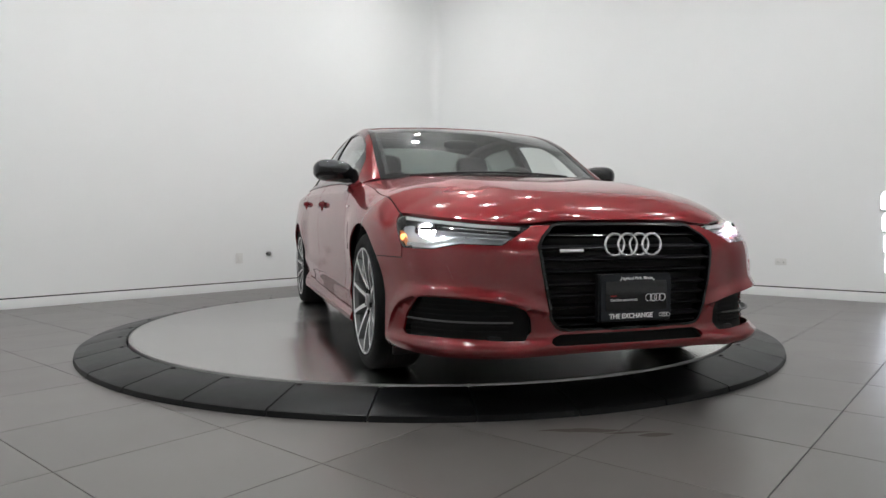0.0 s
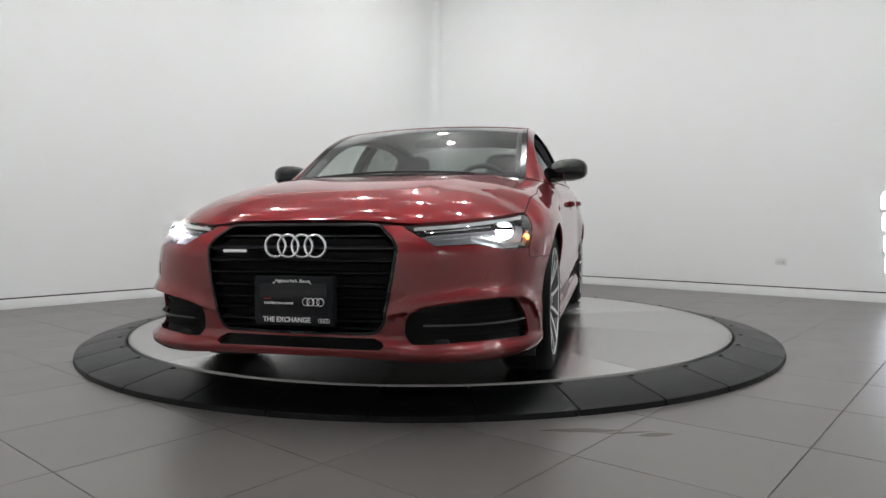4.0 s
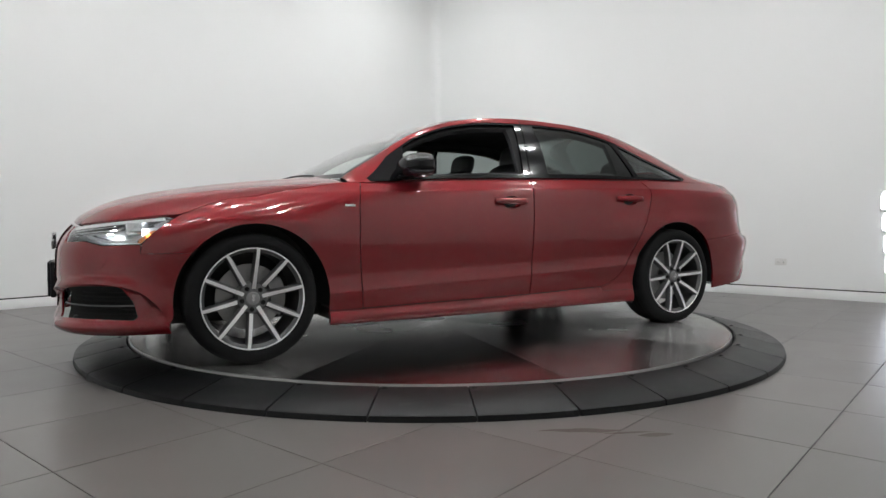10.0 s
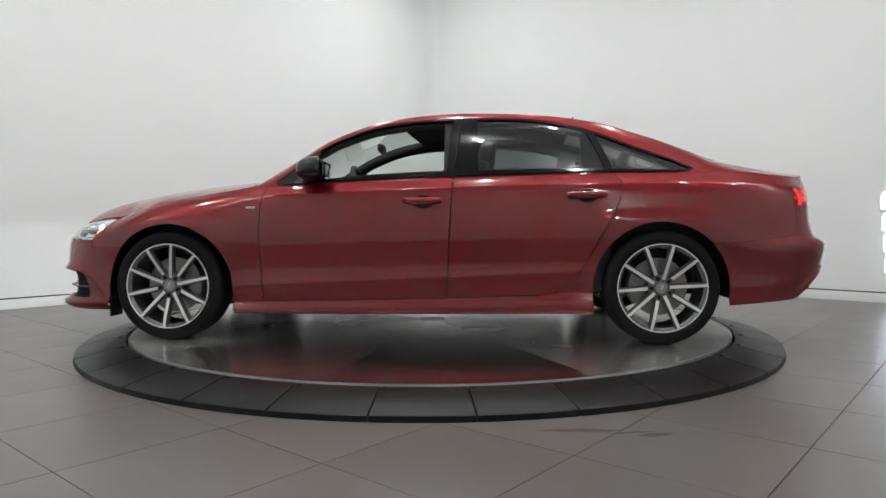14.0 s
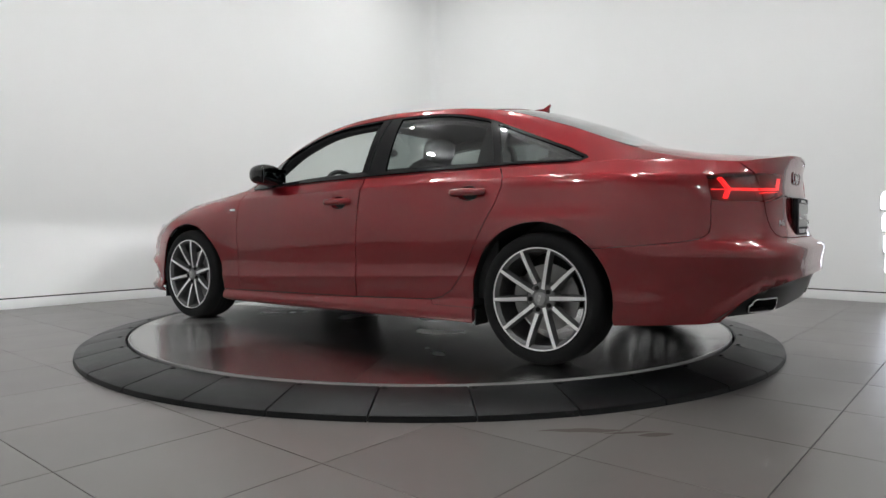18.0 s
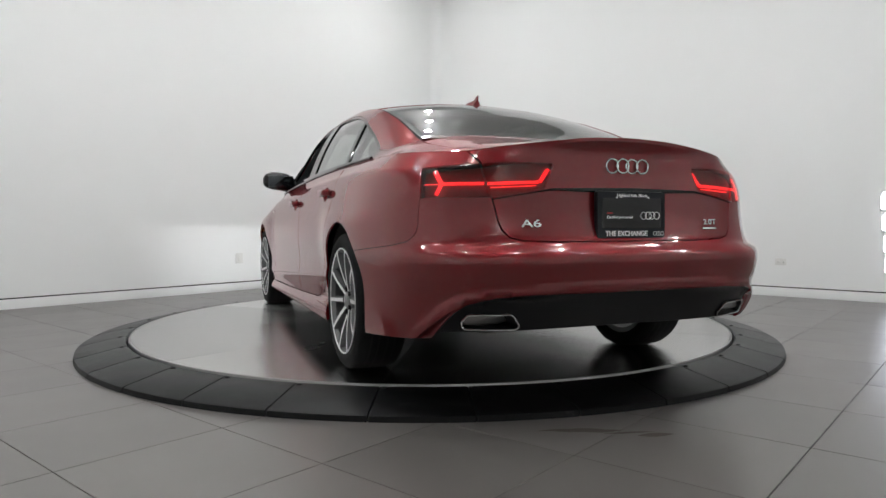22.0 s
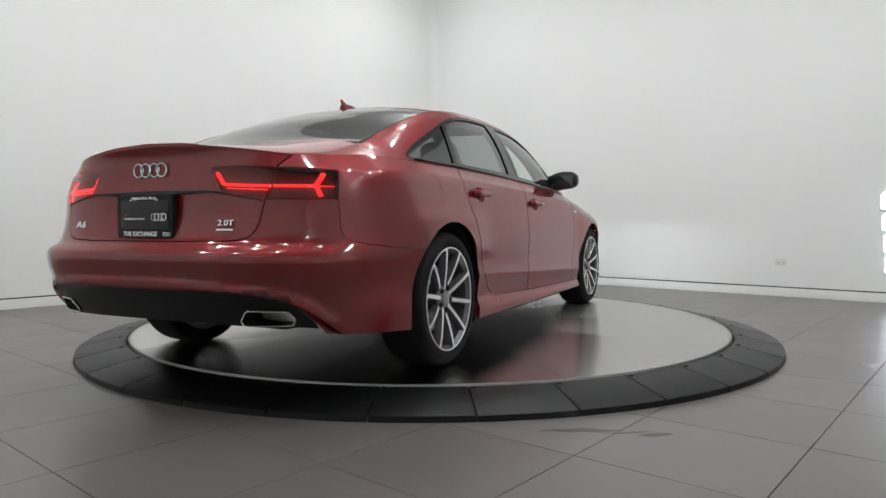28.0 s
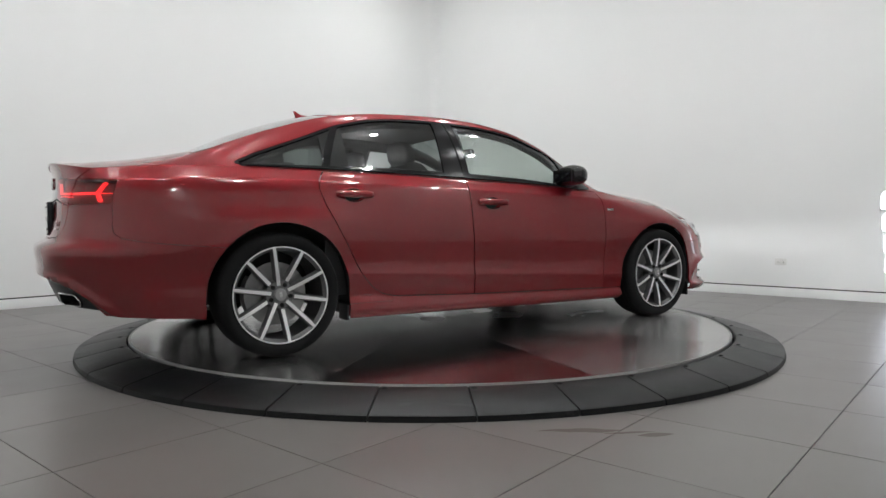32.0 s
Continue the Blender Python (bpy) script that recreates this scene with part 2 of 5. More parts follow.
def add_prism(bm, outline, z0, z1, m=None):
    """A straight prism over a flat outline of (x, y) points."""
    lo = [bm.verts.new(m @ Vector((x, y, z0)) if m is not None else (x, y, z0)) for x, y in outline]
    hi = [bm.verts.new(m @ Vector((x, y, z1)) if m is not None else (x, y, z1)) for x, y in outline]
    n = len(outline)
    for i in range(n):
        j = (i + 1) % n
        bm.faces.new((lo[i], lo[j], hi[j], hi[i]))
    bm.faces.new(hi)
    bm.faces.new(lo[::-1])
    return bm


def add_tube(bm, pts, radius, n=10, closed=False, m=None):
    """A round bar along a line of points."""
    pts = [Vector(p) for p in pts]
    rows = []
    k = len(pts)
    ref = Vector((0.31, 0.17, 0.93))
    for i, p in enumerate(pts):
        a = pts[(i - 1) % k] if closed or i > 0 else p
        b = pts[(i + 1) % k] if closed or i < k - 1 else p
        d = (b - a).normalized()
        s = d.cross(ref).normalized()
        t = d.cross(s).normalized()
        r = radius(i / (k - 1)) if callable(radius) else radius
        row = []
        for j in range(n):
            w = 2 * math.pi * j / n
            v = p + s * (r * math.cos(w)) + t * (r * math.sin(w))
            row.append(bm.verts.new(m @ v if m is not None else v))
        rows.append(row)
    for i in range(k if closed else k - 1):
        a, b = rows[i], rows[(i + 1) % k]
        for j in range(n):
            bm.faces.new((a[j], a[(j + 1) % n], b[(j + 1) % n], b[j]))
    if not closed:
        bm.faces.new(rows[0][::-1])
        bm.faces.new(rows[-1])
    return bm


# ---- the room ----
LEFT_AT, LEFT_DEG = (-2.83, 2.38), 46.5
RIGHT_AT, RIGHT_DEG = (3.43, 2.35), -42.3
ROOM_H = 4.35
COVE = 0.14


def along(at, deg, d):
    return Vector((at[0] + d * math.cos(radians(deg)), at[1] + d * math.sin(radians(deg)), 0))


def crossing(a, adeg, b, bdeg):
    da, db = Vector((math.cos(radians(adeg)), math.sin(radians(adeg)))), Vector((math.cos(radians(bdeg)), math.sin(radians(bdeg))))
    w = Vector(b) - Vector(a)
    k = (w.x * db.y - w.y * db.x) / (da.x * db.y - da.y * db.x)
    return Vector(a) + da * k


CORNER = crossing(LEFT_AT, LEFT_DEG, RIGHT_AT, RIGHT_DEG)
WEST = CORNER + Vector((-math.cos(radians(LEFT_DEG)), -math.sin(radians(LEFT_DEG)))) * 10.8
EAST = CORNER + Vector((math.cos(radians(RIGHT_DEG)), math.sin(radians(RIGHT_DEG)))) * 10.8
SOUTH = WEST + EAST - CORNER


def wall_run(name, a, b, label, mat=None):
    """A wall from a to b (the room on its right hand), with a shadow gap over a flush base panel."""
    d = (b - a)
    length = d.length
    m = Matrix.Translation((a.x, a.y, 0)) @ pose(0, 0, 0, 0, 0, math.degrees(math.atan2(d.y, d.x)))
    upper = box((0, 0, 0.105), (length, 0.15, ROOM_H))
    ob = part(name, upper, mat or WALL, None, label)
    ob.matrix_world = m
    tagged(ob, category="wall", kind="structure")
    gap = part("shadow_gap", box((0, 0.012, 0.092), (length, 0.15, 0.105)), VOID, ob, "thin dark shadow gap")
    base = part("base_panel", box((0, 0.0, 0.0), (length, 0.15, 0.092), 0.001), WALL, ob, "flush white base panel")
    return ob, m


def room():
    wall_run("wall_west", WEST, CORNER, "smooth white painted wall with a flush base panel")
    bend = CORNER + (EAST - CORNER).normalized() * 6.7
    east, em = wall_run("wall_east", CORNER, bend, "smooth white painted wall with a flush base panel")
    # three unseen walls, added with tones that shape the car's reflections
    wall_run("wall_east_end", bend, EAST, "unseen mid grey wall beside the camera, toned for the car's reflections", MID_WALL)
    wall_run("wall_south", EAST, SOUTH, "unseen grey wall behind the camera, toned for the car's reflections", BACK_WALL)
    wall_run("wall_far", SOUTH, WEST, "unseen pale wall behind the camera, toned for the car's reflections", PALE_WALL)
    # the far corner is rounded
    r = COVE
    ax, bx = (WEST - CORNER).normalized(), (EAST - CORNER).normalized()
    o = CORNER + ax * r + bx * r
    for name, z0, z1, mat, back in (("cove", 0.105, ROOM_H, WALL, 0.0), ("cove_gap", 0.092, 0.105, VOID, 0.012), ("cove_base", 0.0, 0.092, WALL, 0.0)):
        bm = bmesh.new()
        rows = []
        for i in range(33):
            a = math.pi / 2 * i / 32
            p = o - bx * ((r + back) * math.cos(a)) - ax * ((r + back) * math.sin(a))
            rows.append((bm.verts.new((p.x, p.y, z0)), bm.verts.new((p.x, p.y, z1))))
        for p, q in zip(rows, rows[1:]):
            bm.faces.new((p[0], q[0], q[1], p[1]))
        cv = part(name, bm, mat, east, "rounded wall corner", 60)
        cv.matrix_parent_inverse = em.inverted()
    mid = (WEST + EAST) / 2
    half = 10.8 / 2 + 0.2
    m = Matrix.Translation((mid.x, mid.y, 0)) @ pose(0, 0, 0, 0, 0, LEFT_DEG)
    c = part("ceiling", box((-half, -half, ROOM_H), (half, half, ROOM_H + 0.12)), CEILING, None, "plain pale grey painted ceiling")
    c.matrix_world = m
    tagged(c, category="ceiling", kind="structure")
    return m, em


def ceiling_light(m):
    ob = thing("ceiling_light", m, "round white drum light hung under the ceiling, lit", "ceiling light", "ceiling lights")
    part("canopy", lathe([(0.0005, 0.0), (0.06, 0.0), (0.06, -0.02), (0.012, -0.03), (0.012, -0.15)], 24), WHITE_PLASTIC, ob, "white canopy and stem")
    part("trim_ring", lathe([(0.058, -0.152), (0.066, -0.152), (0.066, -0.162), (0.058, -0.162)], 32, None, True), WHITE_PLASTIC, ob, "white trim ring")
    part("diffuser", lathe([(0.0005, -0.150), (0.048, -0.150), (0.056, -0.157), (0.056, -0.180), (0.050, -0.187), (0.0005, -0.190)], 32), LAMP_DISC, ob, "bright lamp diffuser")
    return ob


def ceiling_lights(m):
    """A square lattice of lamps over the turntable, in line with the walls."""
    first = None
    inv = m.inverted()
    for i in range(-6, 2):
        for j in range(-6, 2):
            a = radians(LEFT_DEG)
            p = Vector((0.0 + 1.6 * (i * math.cos(a) - j * math.sin(a)), 2.2 + 1.6 * (i * math.sin(a) + j * math.cos(a)), ROOM_H))
            q = inv @ p
            if i == j == 1:
                p.y -= 1.0
            # the one lamp beyond y -6.9 is unseen, added to brighten the back walls
            if max(abs(q.x), abs(q.y)) > 4.85 or -6.9 < p.y < -4.4 or (i == 1) != (j == 1):
                continue
            if first is None:
                first = ceiling_light(Matrix.Translation(p))
            else:
                copy_thing(first, Matrix.Translation(p))


def glass_blocks(m, low, rows, lean, label):
    """A short stack of daylit glass blocks in a white frame, on the wall's face (its y = 0), each set a little over."""
    ob = thing("glass_block_window", m, label, "window", "glass block windows")
    w, pitch = 0.10, 0.205
    block = None
    for k in range(rows):
        x, z = -lean * k, low + k * pitch
        part("frame", box((x - 0.012, -0.008, z - 0.100), (x + w + 0.012, 0.0, z + 0.100), 0.003), WHITE_PLASTIC, ob, "white block frame")
        if block is None:
            bm = add_prism(bmesh.new(), [(0.008, -0.082), (w, -0.082), (w, 0.082), (0.022, 0.082), (0.0, 0.045), (0.0, -0.060)], 0.008, 0.020, pose(0, 0, 0, 90, 0, 0))
            block = part("glass_block", bm, DAY_PANE, ob)
            b = block
        else:
            b = new("glass_block", block.data)
            b.parent = ob
        b.location = (x, 0, z)
    return ob


def wall_fittings(em):
    """Outlets and a hook on the walls."""
    # east wall: x runs along the wall from the corner, the room lies at y < 0
    def on_east(x, y, z):
        d = (Vector((x, y)) - CORNER).length
        return em @ pose(d, 0, z)
    wm = Matrix.Translation((WEST.x, WEST.y, 0)) @ pose(0, 0, 0, 0, 0, LEFT_DEG)

    def on_west(x, y, z):
        d = (Vector((x, y)) - WEST).length
        return wm @ pose(d, 0, z)
    ob = thing("wall_outlet", on_east(3.697, 2.107, 0.368), "white double power outlet lying sideways on the wall", "outlet", "wall outlets")
    part("cover_plate", box((-0.056, -0.007, -0.035), (0.056, 0, 0.035), 0.003), WHITE_PLASTIC, ob, "white cover plate")
    for s in (-1, 1):
        sock = part("socket", box((s * 0.024 - 0.015, -0.011, -0.016), (s * 0.024 + 0.015, -0.006, 0.016), 0.004), WHITE_PLASTIC, ob, "socket face")
        for k in (-1, 1):
            part("slot", box((s * 0.024 - 0.006, -0.0125, k * 0.006 - 0.0015), (s * 0.024 + 0.006, -0.0105, k * 0.006 + 0.0015)), VOID, sock)
    ob = thing("wall_plate", on_west(-2.271, 2.969, 0.380), "blank white upright wall plate", "wall plate", "wall outlets")
    part("cover_plate", box((-0.045, -0.007, -0.06), (0.045, 0, 0.06), 0.003), WHITE_PLASTIC, ob)
    part("inner_plate", box((-0.018, -0.010, -0.035), (0.018, -0.006, 0.035), 0.002), WHITE_PLASTIC, ob)
    ob = thing("wall_hook", on_west(-2.003, 3.252, 0.421), "small dark metal hook on the white wall", "hook")
    bm = lathe([(0.0005, 0.0), (0.026, 0.0), (0.026, 0.006), (0.010, 0.010), (0.010, 0.03), (0.022, 0.034), (0.024, 0.045), (0.016, 0.055), (0.0005, 0.057)], 20, pose(0, 0, 0, 90, 0, 0))
    part("knob_body", bm, STEEL_EDGE, ob, "dull metal knob")
    part("lever", box((-0.05, -0.05, -0.006), (0.0, -0.036, 0.006), 0.003), DARK, ob, "dark lever")
    glass_blocks(em @ pose(5.856, 0, 0), 0.375, 4, 0.0155, "short stack of daylit glass blocks in the white wall")


# ---- turntable ----
def turntable():
    ob = thing("turntable", pose(0, 0, 0), "round polished steel turntable plate in ten sectors", "turntable")
    n = 10
    first = None
    for k in range(n):
        bm = bmesh.new()
        a0, a1 = radians(44.5 + 36 * k) + 0.0009, radians(80.5 + 36 * k) - 0.0009
        r0, r1 = 0.10, DISC_R - 0.012
        steps = 18
        outline = [(r0 * math.cos(a0), r0 * math.sin(a0))] + [(r1 * math.cos(a0 + (a1 - a0) * i / steps), r1 * math.sin(a0 + (a1 - a0) * i / steps)) for i in range(steps + 1)] + [(r0 * math.cos(a1), r0 * math.sin(a1))]
        c = (a0 + a1) / 2
        local = [(x * math.cos(c) + y * math.sin(c), -x * math.sin(c) + y * math.cos(c)) for x, y in outline]
        if first is None:
            add_prism(bm, local, 0.04, DISC_Z)
            first = part("sector", bm, STEEL, ob, "sheet steel sector")
            uv = first.data.uv_layers.new(name="rolling")
            for lp in first.data.loops:
                uv.data[lp.index].uv = first.data.vertices[lp.vertex_index].co.xy
            s = first
        else:
            bm.free()
            s = new("sector", first.data)
            s.parent = ob
        s.rotation_euler = (0, 0, c)
    part("centre_cap", lathe([(0.0005, DISC_Z + 0.001), (0.098, DISC_Z + 0.001), (0.098, 0.04)], 40), STEEL_EDGE, ob)
    part("rim_band", lathe([(DISC_R - 0.010, 0.03), (DISC_R - 0.010, DISC_Z + 0.001), (DISC_R - 0.002, DISC_Z + 0.001), (DISC_R, DISC_Z - 0.002), (DISC_R, 0.03)], 180), STEEL_EDGE, ob, "bright steel rim")
    part("bed", lathe([(0.0005, 0.062), (DISC_R - 0.02, 0.062), (DISC_R - 0.02, 0.0)], 90), VOID, ob, "dark bed under the plate joints")
    return ob


def surround():
    """The fixed black ramp ring round the plate, in thirty-four segments."""
    ob = thing("turntable_surround", pose(0, 0, 0), "fixed black segmented ramp ring round the turntable", "turntable ring")
    n = 34
    step = 2 * math.pi / n
    prof = [(2.042, 0.0), (2.042, 0.070), (2.050, 0.076), (2.075, 0.076), (2.305, 0.030), (2.316, 0.024), (RING_R, 0.0)]
    gap = 0.0016
    bm = lathe(prof, 8, None, False, gap - step / 2, step / 2 - gap)
    bm.verts.ensure_lookup_table()
    k = len(prof)
    bm.faces.new([bm.verts[i] for i in range(k)])
    bm.faces.new([bm.verts[8 * k + i] for i in range(k)])
    first = part("ring_segment", bm, RING, ob, "scuffed black ramp segment")
    bolt_bm = lathe([(0.0005, 0.0055), (0.004, 0.005), (0.011, 0.003), (0.013, 0.0)], 12)
    bolt = part("bolt", bolt_bm, VOID, first, "black bolt head")
    bolt.matrix_basis = pose(2.078 * math.cos(0.081), -2.078 * math.sin(0.081), 0.0755)
    for i in range(n):
        a = radians(-85.74) + step / 2 + i * step
        if i == 0:
            s = first
        else:
            s = new("ring_segment", first.data)
            s.parent = ob
        s.rotation_euler = (0, 0, a)
        if i:
            b = new("bolt", bolt.data)
            b.parent = s
            b.matrix_basis = bolt.matrix_basis.copy()
    part("ring_bed", lathe([(2.034, 0.0), (2.034, 0.055), (2.30, 0.012), (2.31, 0.0)], 120), VOID, ob, "dark bed under the ring joints")
    return ob


def floor():
    mid = (WEST + EAST) / 2
    half = 10.8 / 2 + 0.2
    m = Matrix.Translation((mid.x, mid.y, 0)) @ pose(0, 0, 0, 0, 0, LEFT_DEG)
    f = part("floor", box((-half, -half, -0.15), (half, half, -0.006)), GROUT, None, "grey tiled floor with thin dark joints")
    f.matrix_world = m
    tagged(f, category="floor", kind="structure")
    inv = m.inverted()
    pitch, joint = 0.5899, 0.0032
    a = radians(48.88)
    ex, ey = Vector((math.cos(a), math.sin(a), 0)), Vector((math.sin(a), -math.cos(a), 0))
    start = Vector((-1.192, -2.8086, 0))
    h = pitch / 2 - joint / 2
    tile = mesh_object("tile", *tile_mesh(h), TILE, f, smooth=False)
    used = False
    rest = bmesh.new()
    for i in range(-22, 23):
        for j in range(-22, 23):
            p = start + ex * (pitch * (i + 0.5)) + ey * (pitch * (j + 0.5))
            q = inv @ p
            if abs(q.x) > half + 0.1 or abs(q.y) > half + 0.1:
                continue
            near = (p.xy - Vector((0, -0.6))).length < 5.4 and p.y > -4.6
            pm = inv @ Matrix.Translation(p) @ pose(0, 0, 0, 0, 0, 48.88)
            if p.xy.length < 1.55:
                continue
            if near:
                if not used:
                    t, used = tile, True
                else:
                    t = new("tile", tile.data)
                    t.parent = f
                t.matrix_basis = pm
            else:
                add_box(rest, (-h, -h, -0.006), (h, h, 0.0), 0, pm)
    # a scuff beside the ring
    sc = bmesh.new()
    for k in range(5):
        x0, y0, w, d = 0.46 + 0.09 * k, -2.43 - 0.004 * k * k, 0.09 + 0.03 * (k % 2), 0.010 + 0.006 * ((k * 2) % 3)
        pts = [(x0 + w * (t - 0.5) * 1.6, y0 + d * math.sin(math.pi * t) * sg + 0.02 * t) for sg, ts in ((1, np.linspace(0, 1, 8)), (-1, np.linspace(1, 0, 8)[1:-1])) for t in ts]
        add_prism(sc, pts, 0.0002, 0.0005, inv)
    part("scuff_mark", sc, SCUFF, f, "dark scuff on the tiles")
    r = part("far_tiles", rest, TILE, f)
    tagged(r, kind="stuff")
    return f


def tile_mesh(h):
    b = 0.0004
    v = [(-h, -h, -0.006), (h, -h, -0.006), (h, h, -0.006), (-h, h, -0.006), (-h, -h, -b), (h, -h, -b), (h, h, -b), (-h, h, -b),
         (-h + b, -h + b, 0), (h - b, -h + b, 0), (h - b, h - b, 0), (-h + b, h - b, 0)]
    f = [(8, 9, 10, 11)]
    for i in range(4):
        j = (i + 1) % 4
        f += [(i, j, 4 + j, 4 + i), (4 + i, 4 + j, 8 + j, 8 + i)]
    return v, f


# ---- car surfaces: x forward, y to the car's left, z up from the turntable ----
def curve(*pts):
    """A smooth monotone curve through (x, value) points."""
    xs = np.array([p[0] for p in pts], float)
    ys = np.array([p[1] for p in pts], float)
    order = np.argsort(xs)
    xs, ys = xs[order], ys[order]
    h = np.diff(xs)
    d = np.diff(ys) / h
    m = np.zeros(len(xs))
    m[0], m[-1] = d[0], d[-1]
    for i in range(1, len(xs) - 1):
        if d[i - 1] * d[i] > 0:
            w1, w2 = 2 * h[i] + h[i - 1], h[i] + 2 * h[i - 1]
            m[i] = (w1 + w2) / (w1 / d[i - 1] + w2 / d[i])

    def f(x):
        if x <= xs[0]:
            return ys[0] + m[0] * (x - xs[0])
        if x >= xs[-1]:
            return ys[-1] + m[-1] * (x - xs[-1])
        i = int(np.searchsorted(xs, x, side="right")) - 1
        t = (x - xs[i]) / h[i]
        return ((1 + 2 * t) * (1 - t) ** 2 * ys[i] + t * (1 - t) ** 2 * h[i] * m[i]
                + t * t * (3 - 2 * t) * ys[i + 1] + t * t * (t - 1) * h[i] * m[i + 1])
    return f


def bisect(f, a, b, goal):
    """Where the monotone f reaches goal between a and b."""
    rising = f(b) > f(a)
    for _ in range(40):
        c = (a + b) / 2
        if (f(c) < goal) == rising:
            a = c
        else:
            b = c
    return (a + b) / 2


X1, X2 = 1.25, -1.50
UF, US, UR = 1.6, 2.75, 1.5
UMAX = UF + US + UR
side_width = curve((0.15, 0.850), (0.165, 0.880), (0.178, 0.904), (0.190, 0.907), (0.222, 0.8965), (0.232, 0.8885), (0.27, 0.891), (0.335, 0.9035), (0.341, 0.9040), (0.350, 0.9030), (0.385, 0.8985), (0.43, 0.8965),
                   (0.48, 0.8995), (0.54, 0.9045), (0.62, 0.9075), (0.70, 0.9055), (0.80, 0.897), (0.86, 0.8885), (0.902, 0.8815), (0.908, 0.8795), (0.916, 0.8740), (0.935, 0.860), (0.955, 0.850), (0.975, 0.842), (1.0, 0.830), (1.06, 0.81))
end_width = curve((0.15, 0.850), (0.18, 0.885), (0.215, 0.905), (0.25, 0.909), (0.318, 0.909), (0.40, 0.904), (0.46, 0.903), (0.54, 0.9055), (0.62, 0.9075))
# heights of the side's lines along the car: door foot, lower crease, shoulder crease
door_foot = curve((1.1, 0.230), (0.55, 0.242), (-0.11, 0.258), (-0.68, 0.278), (-1.1, 0.290))
low_crease = curve((1.1, 0.330), (0.84, 0.341), (0.36, 0.360), (-0.11, 0.379), (-0.32, 0.388), (-0.90, 0.416), (-1.1, 0.424))
shoulder = curve((2.3, 0.72), (1.9, 0.80), (1.6, 0.835), (1.3, 0.848), (1.17, 0.854), (0.85, 0.870), (0.50, 0.882), (0.05, 0.898), (-0.33, 0.911), (-0.69, 0.919), (-1.2, 0.928), (-1.5, 0.931), (-1.85, 0.925), (-2.1, 0.912), (-2.5, 0.90))


def section_width(x, z):
    """Half width of the side's section: its lines keep their place on the section while their height changes along the car."""
    c = min(max(x, -1.1), 1.1)
    top = shoulder(x)
    if z >= top:
        return side_width(0.905 + z - top)
    if z >= 0.70:
        return side_width(0.70 + 0.205 * (z - 0.70) / (top - 0.70))
    w = side_width(float(np.interp(z, (0.15, 0.17, door_foot(c), low_crease(c), 0.62, 0.70), (0.15, 0.17, 0.232, 0.341, 0.62, 0.70))))
    if z < 0.62:
        k = min(max((x - 1.05) / 0.2, (-1.1 - x) / 0.3, 0.0), 1.0)
        k = k * k * (3 - 2 * k)
        w += (end_width(z) - w) * k
    return w


front_x = curve((0.15, 2.24), (0.19, 2.33), (0.22, 2.345), (0.27, 2.325), (0.36, 2.325), (0.45, 2.335), (0.55, 2.335), (0.62, 2.325), (0.69, 2.30), (0.75, 2.27), (0.85, 2.2))
front_n = curve((0.15, 4.0), (0.3, 3.9), (0.5, 3.7), (0.66, 3.4), (0.75, 3.15))
rear_x = curve((0.26, -2.44), (0.32, -2.47), (0.38, -2.495), (0.44, -2.515), (0.50, -2.538), (0.57, -2.548), (0.592, -2.540), (0.612, -2.495), (0.66, -2.468), (0.75, -2.450), (0.82, -2.448), (0.90, -2.442), (0.95, -2.443), (0.985, -2.450), (1.01, -2.462), (1.03, -2.472), (1.05, -2.475))
rear_n = curve((0.3, 3.9), (0.55, 4.1), (0.62, 3.9), (0.8, 3.9), (1.0, 3.5))
# the upper edge of the body sides, along the way round the car
edge_z = curve((0.0, 0.706), (0.34, 0.702), (0.457, 0.693), (0.61, 0.703), (0.82, 0.722), (1.0, 0.7415), (1.06, 0.7445), (1.12, 0.772), (1.25, 0.822), (1.40, 0.842), (1.6, 0.876), (1.80, 0.908), (1.92, 0.925),
               (2.10, 0.925), (2.37, 0.945), (3.14, 0.973), (3.65, 0.985), (4.35, 0.994), (4.75, 0.994), (5.0, 0.980), (5.15, 0.974), (5.3, 0.990), (5.45, 1.006), (5.65, 1.0225), (UMAX, 1.0290))
edge_roll = curve((0.0, 0.045), (0.5, 0.045), (0.9, 0.055), (1.2, 0.068), (1.6, 0.060), (1.95, 0.030), (2.15, 0.004), (3.2, 0.004), (3.9, 0.014), (4.35, 0.035), (4.7, 0.040), (5.0, 0.035), (5.3, 0.012), (UMAX, 0.004))
arch_swell = curve((0.30, 0.0), (0.45, 0.35), (0.62, 1.0), (0.70, 0.95), (0.79, 0.35), (0.92, 0.0))


# folds: the brow over the air intakes with the lip below them, and the one round the tail bumper's foot
brow_line = curve((0.36, 0.350), (0.45, 0.372), (0.52, 0.391), (0.61, 0.406), (0.70, 0.416), (0.80, 0.420), (0.891, 0.414), (0.973, 0.384), (1.032, 0.320), (1.067, 0.253), (1.10, 0.17))
foot_line = curve((4.96, 0.185), (5.05, 0.290), (5.105, 0.348), (5.165, 0.396), (5.27, 0.428), (5.393, 0.441), (5.627, 0.446), (UMAX, 0.447))
fold = curve((-0.30, -0.5), (-0.013, -0.5), (-0.009, -0.25), (0.0, 1.0), (0.004, 0.96), (0.040, 0.16), (0.046, 0.07), (0.07, 0.0), (0.2, 0.0))
lip_out = curve((0.15, 0.3), (0.18, 1.2), (0.222, 1.25), (0.236, 0.1), (0.25, 0.0), (0.3, 0.0))
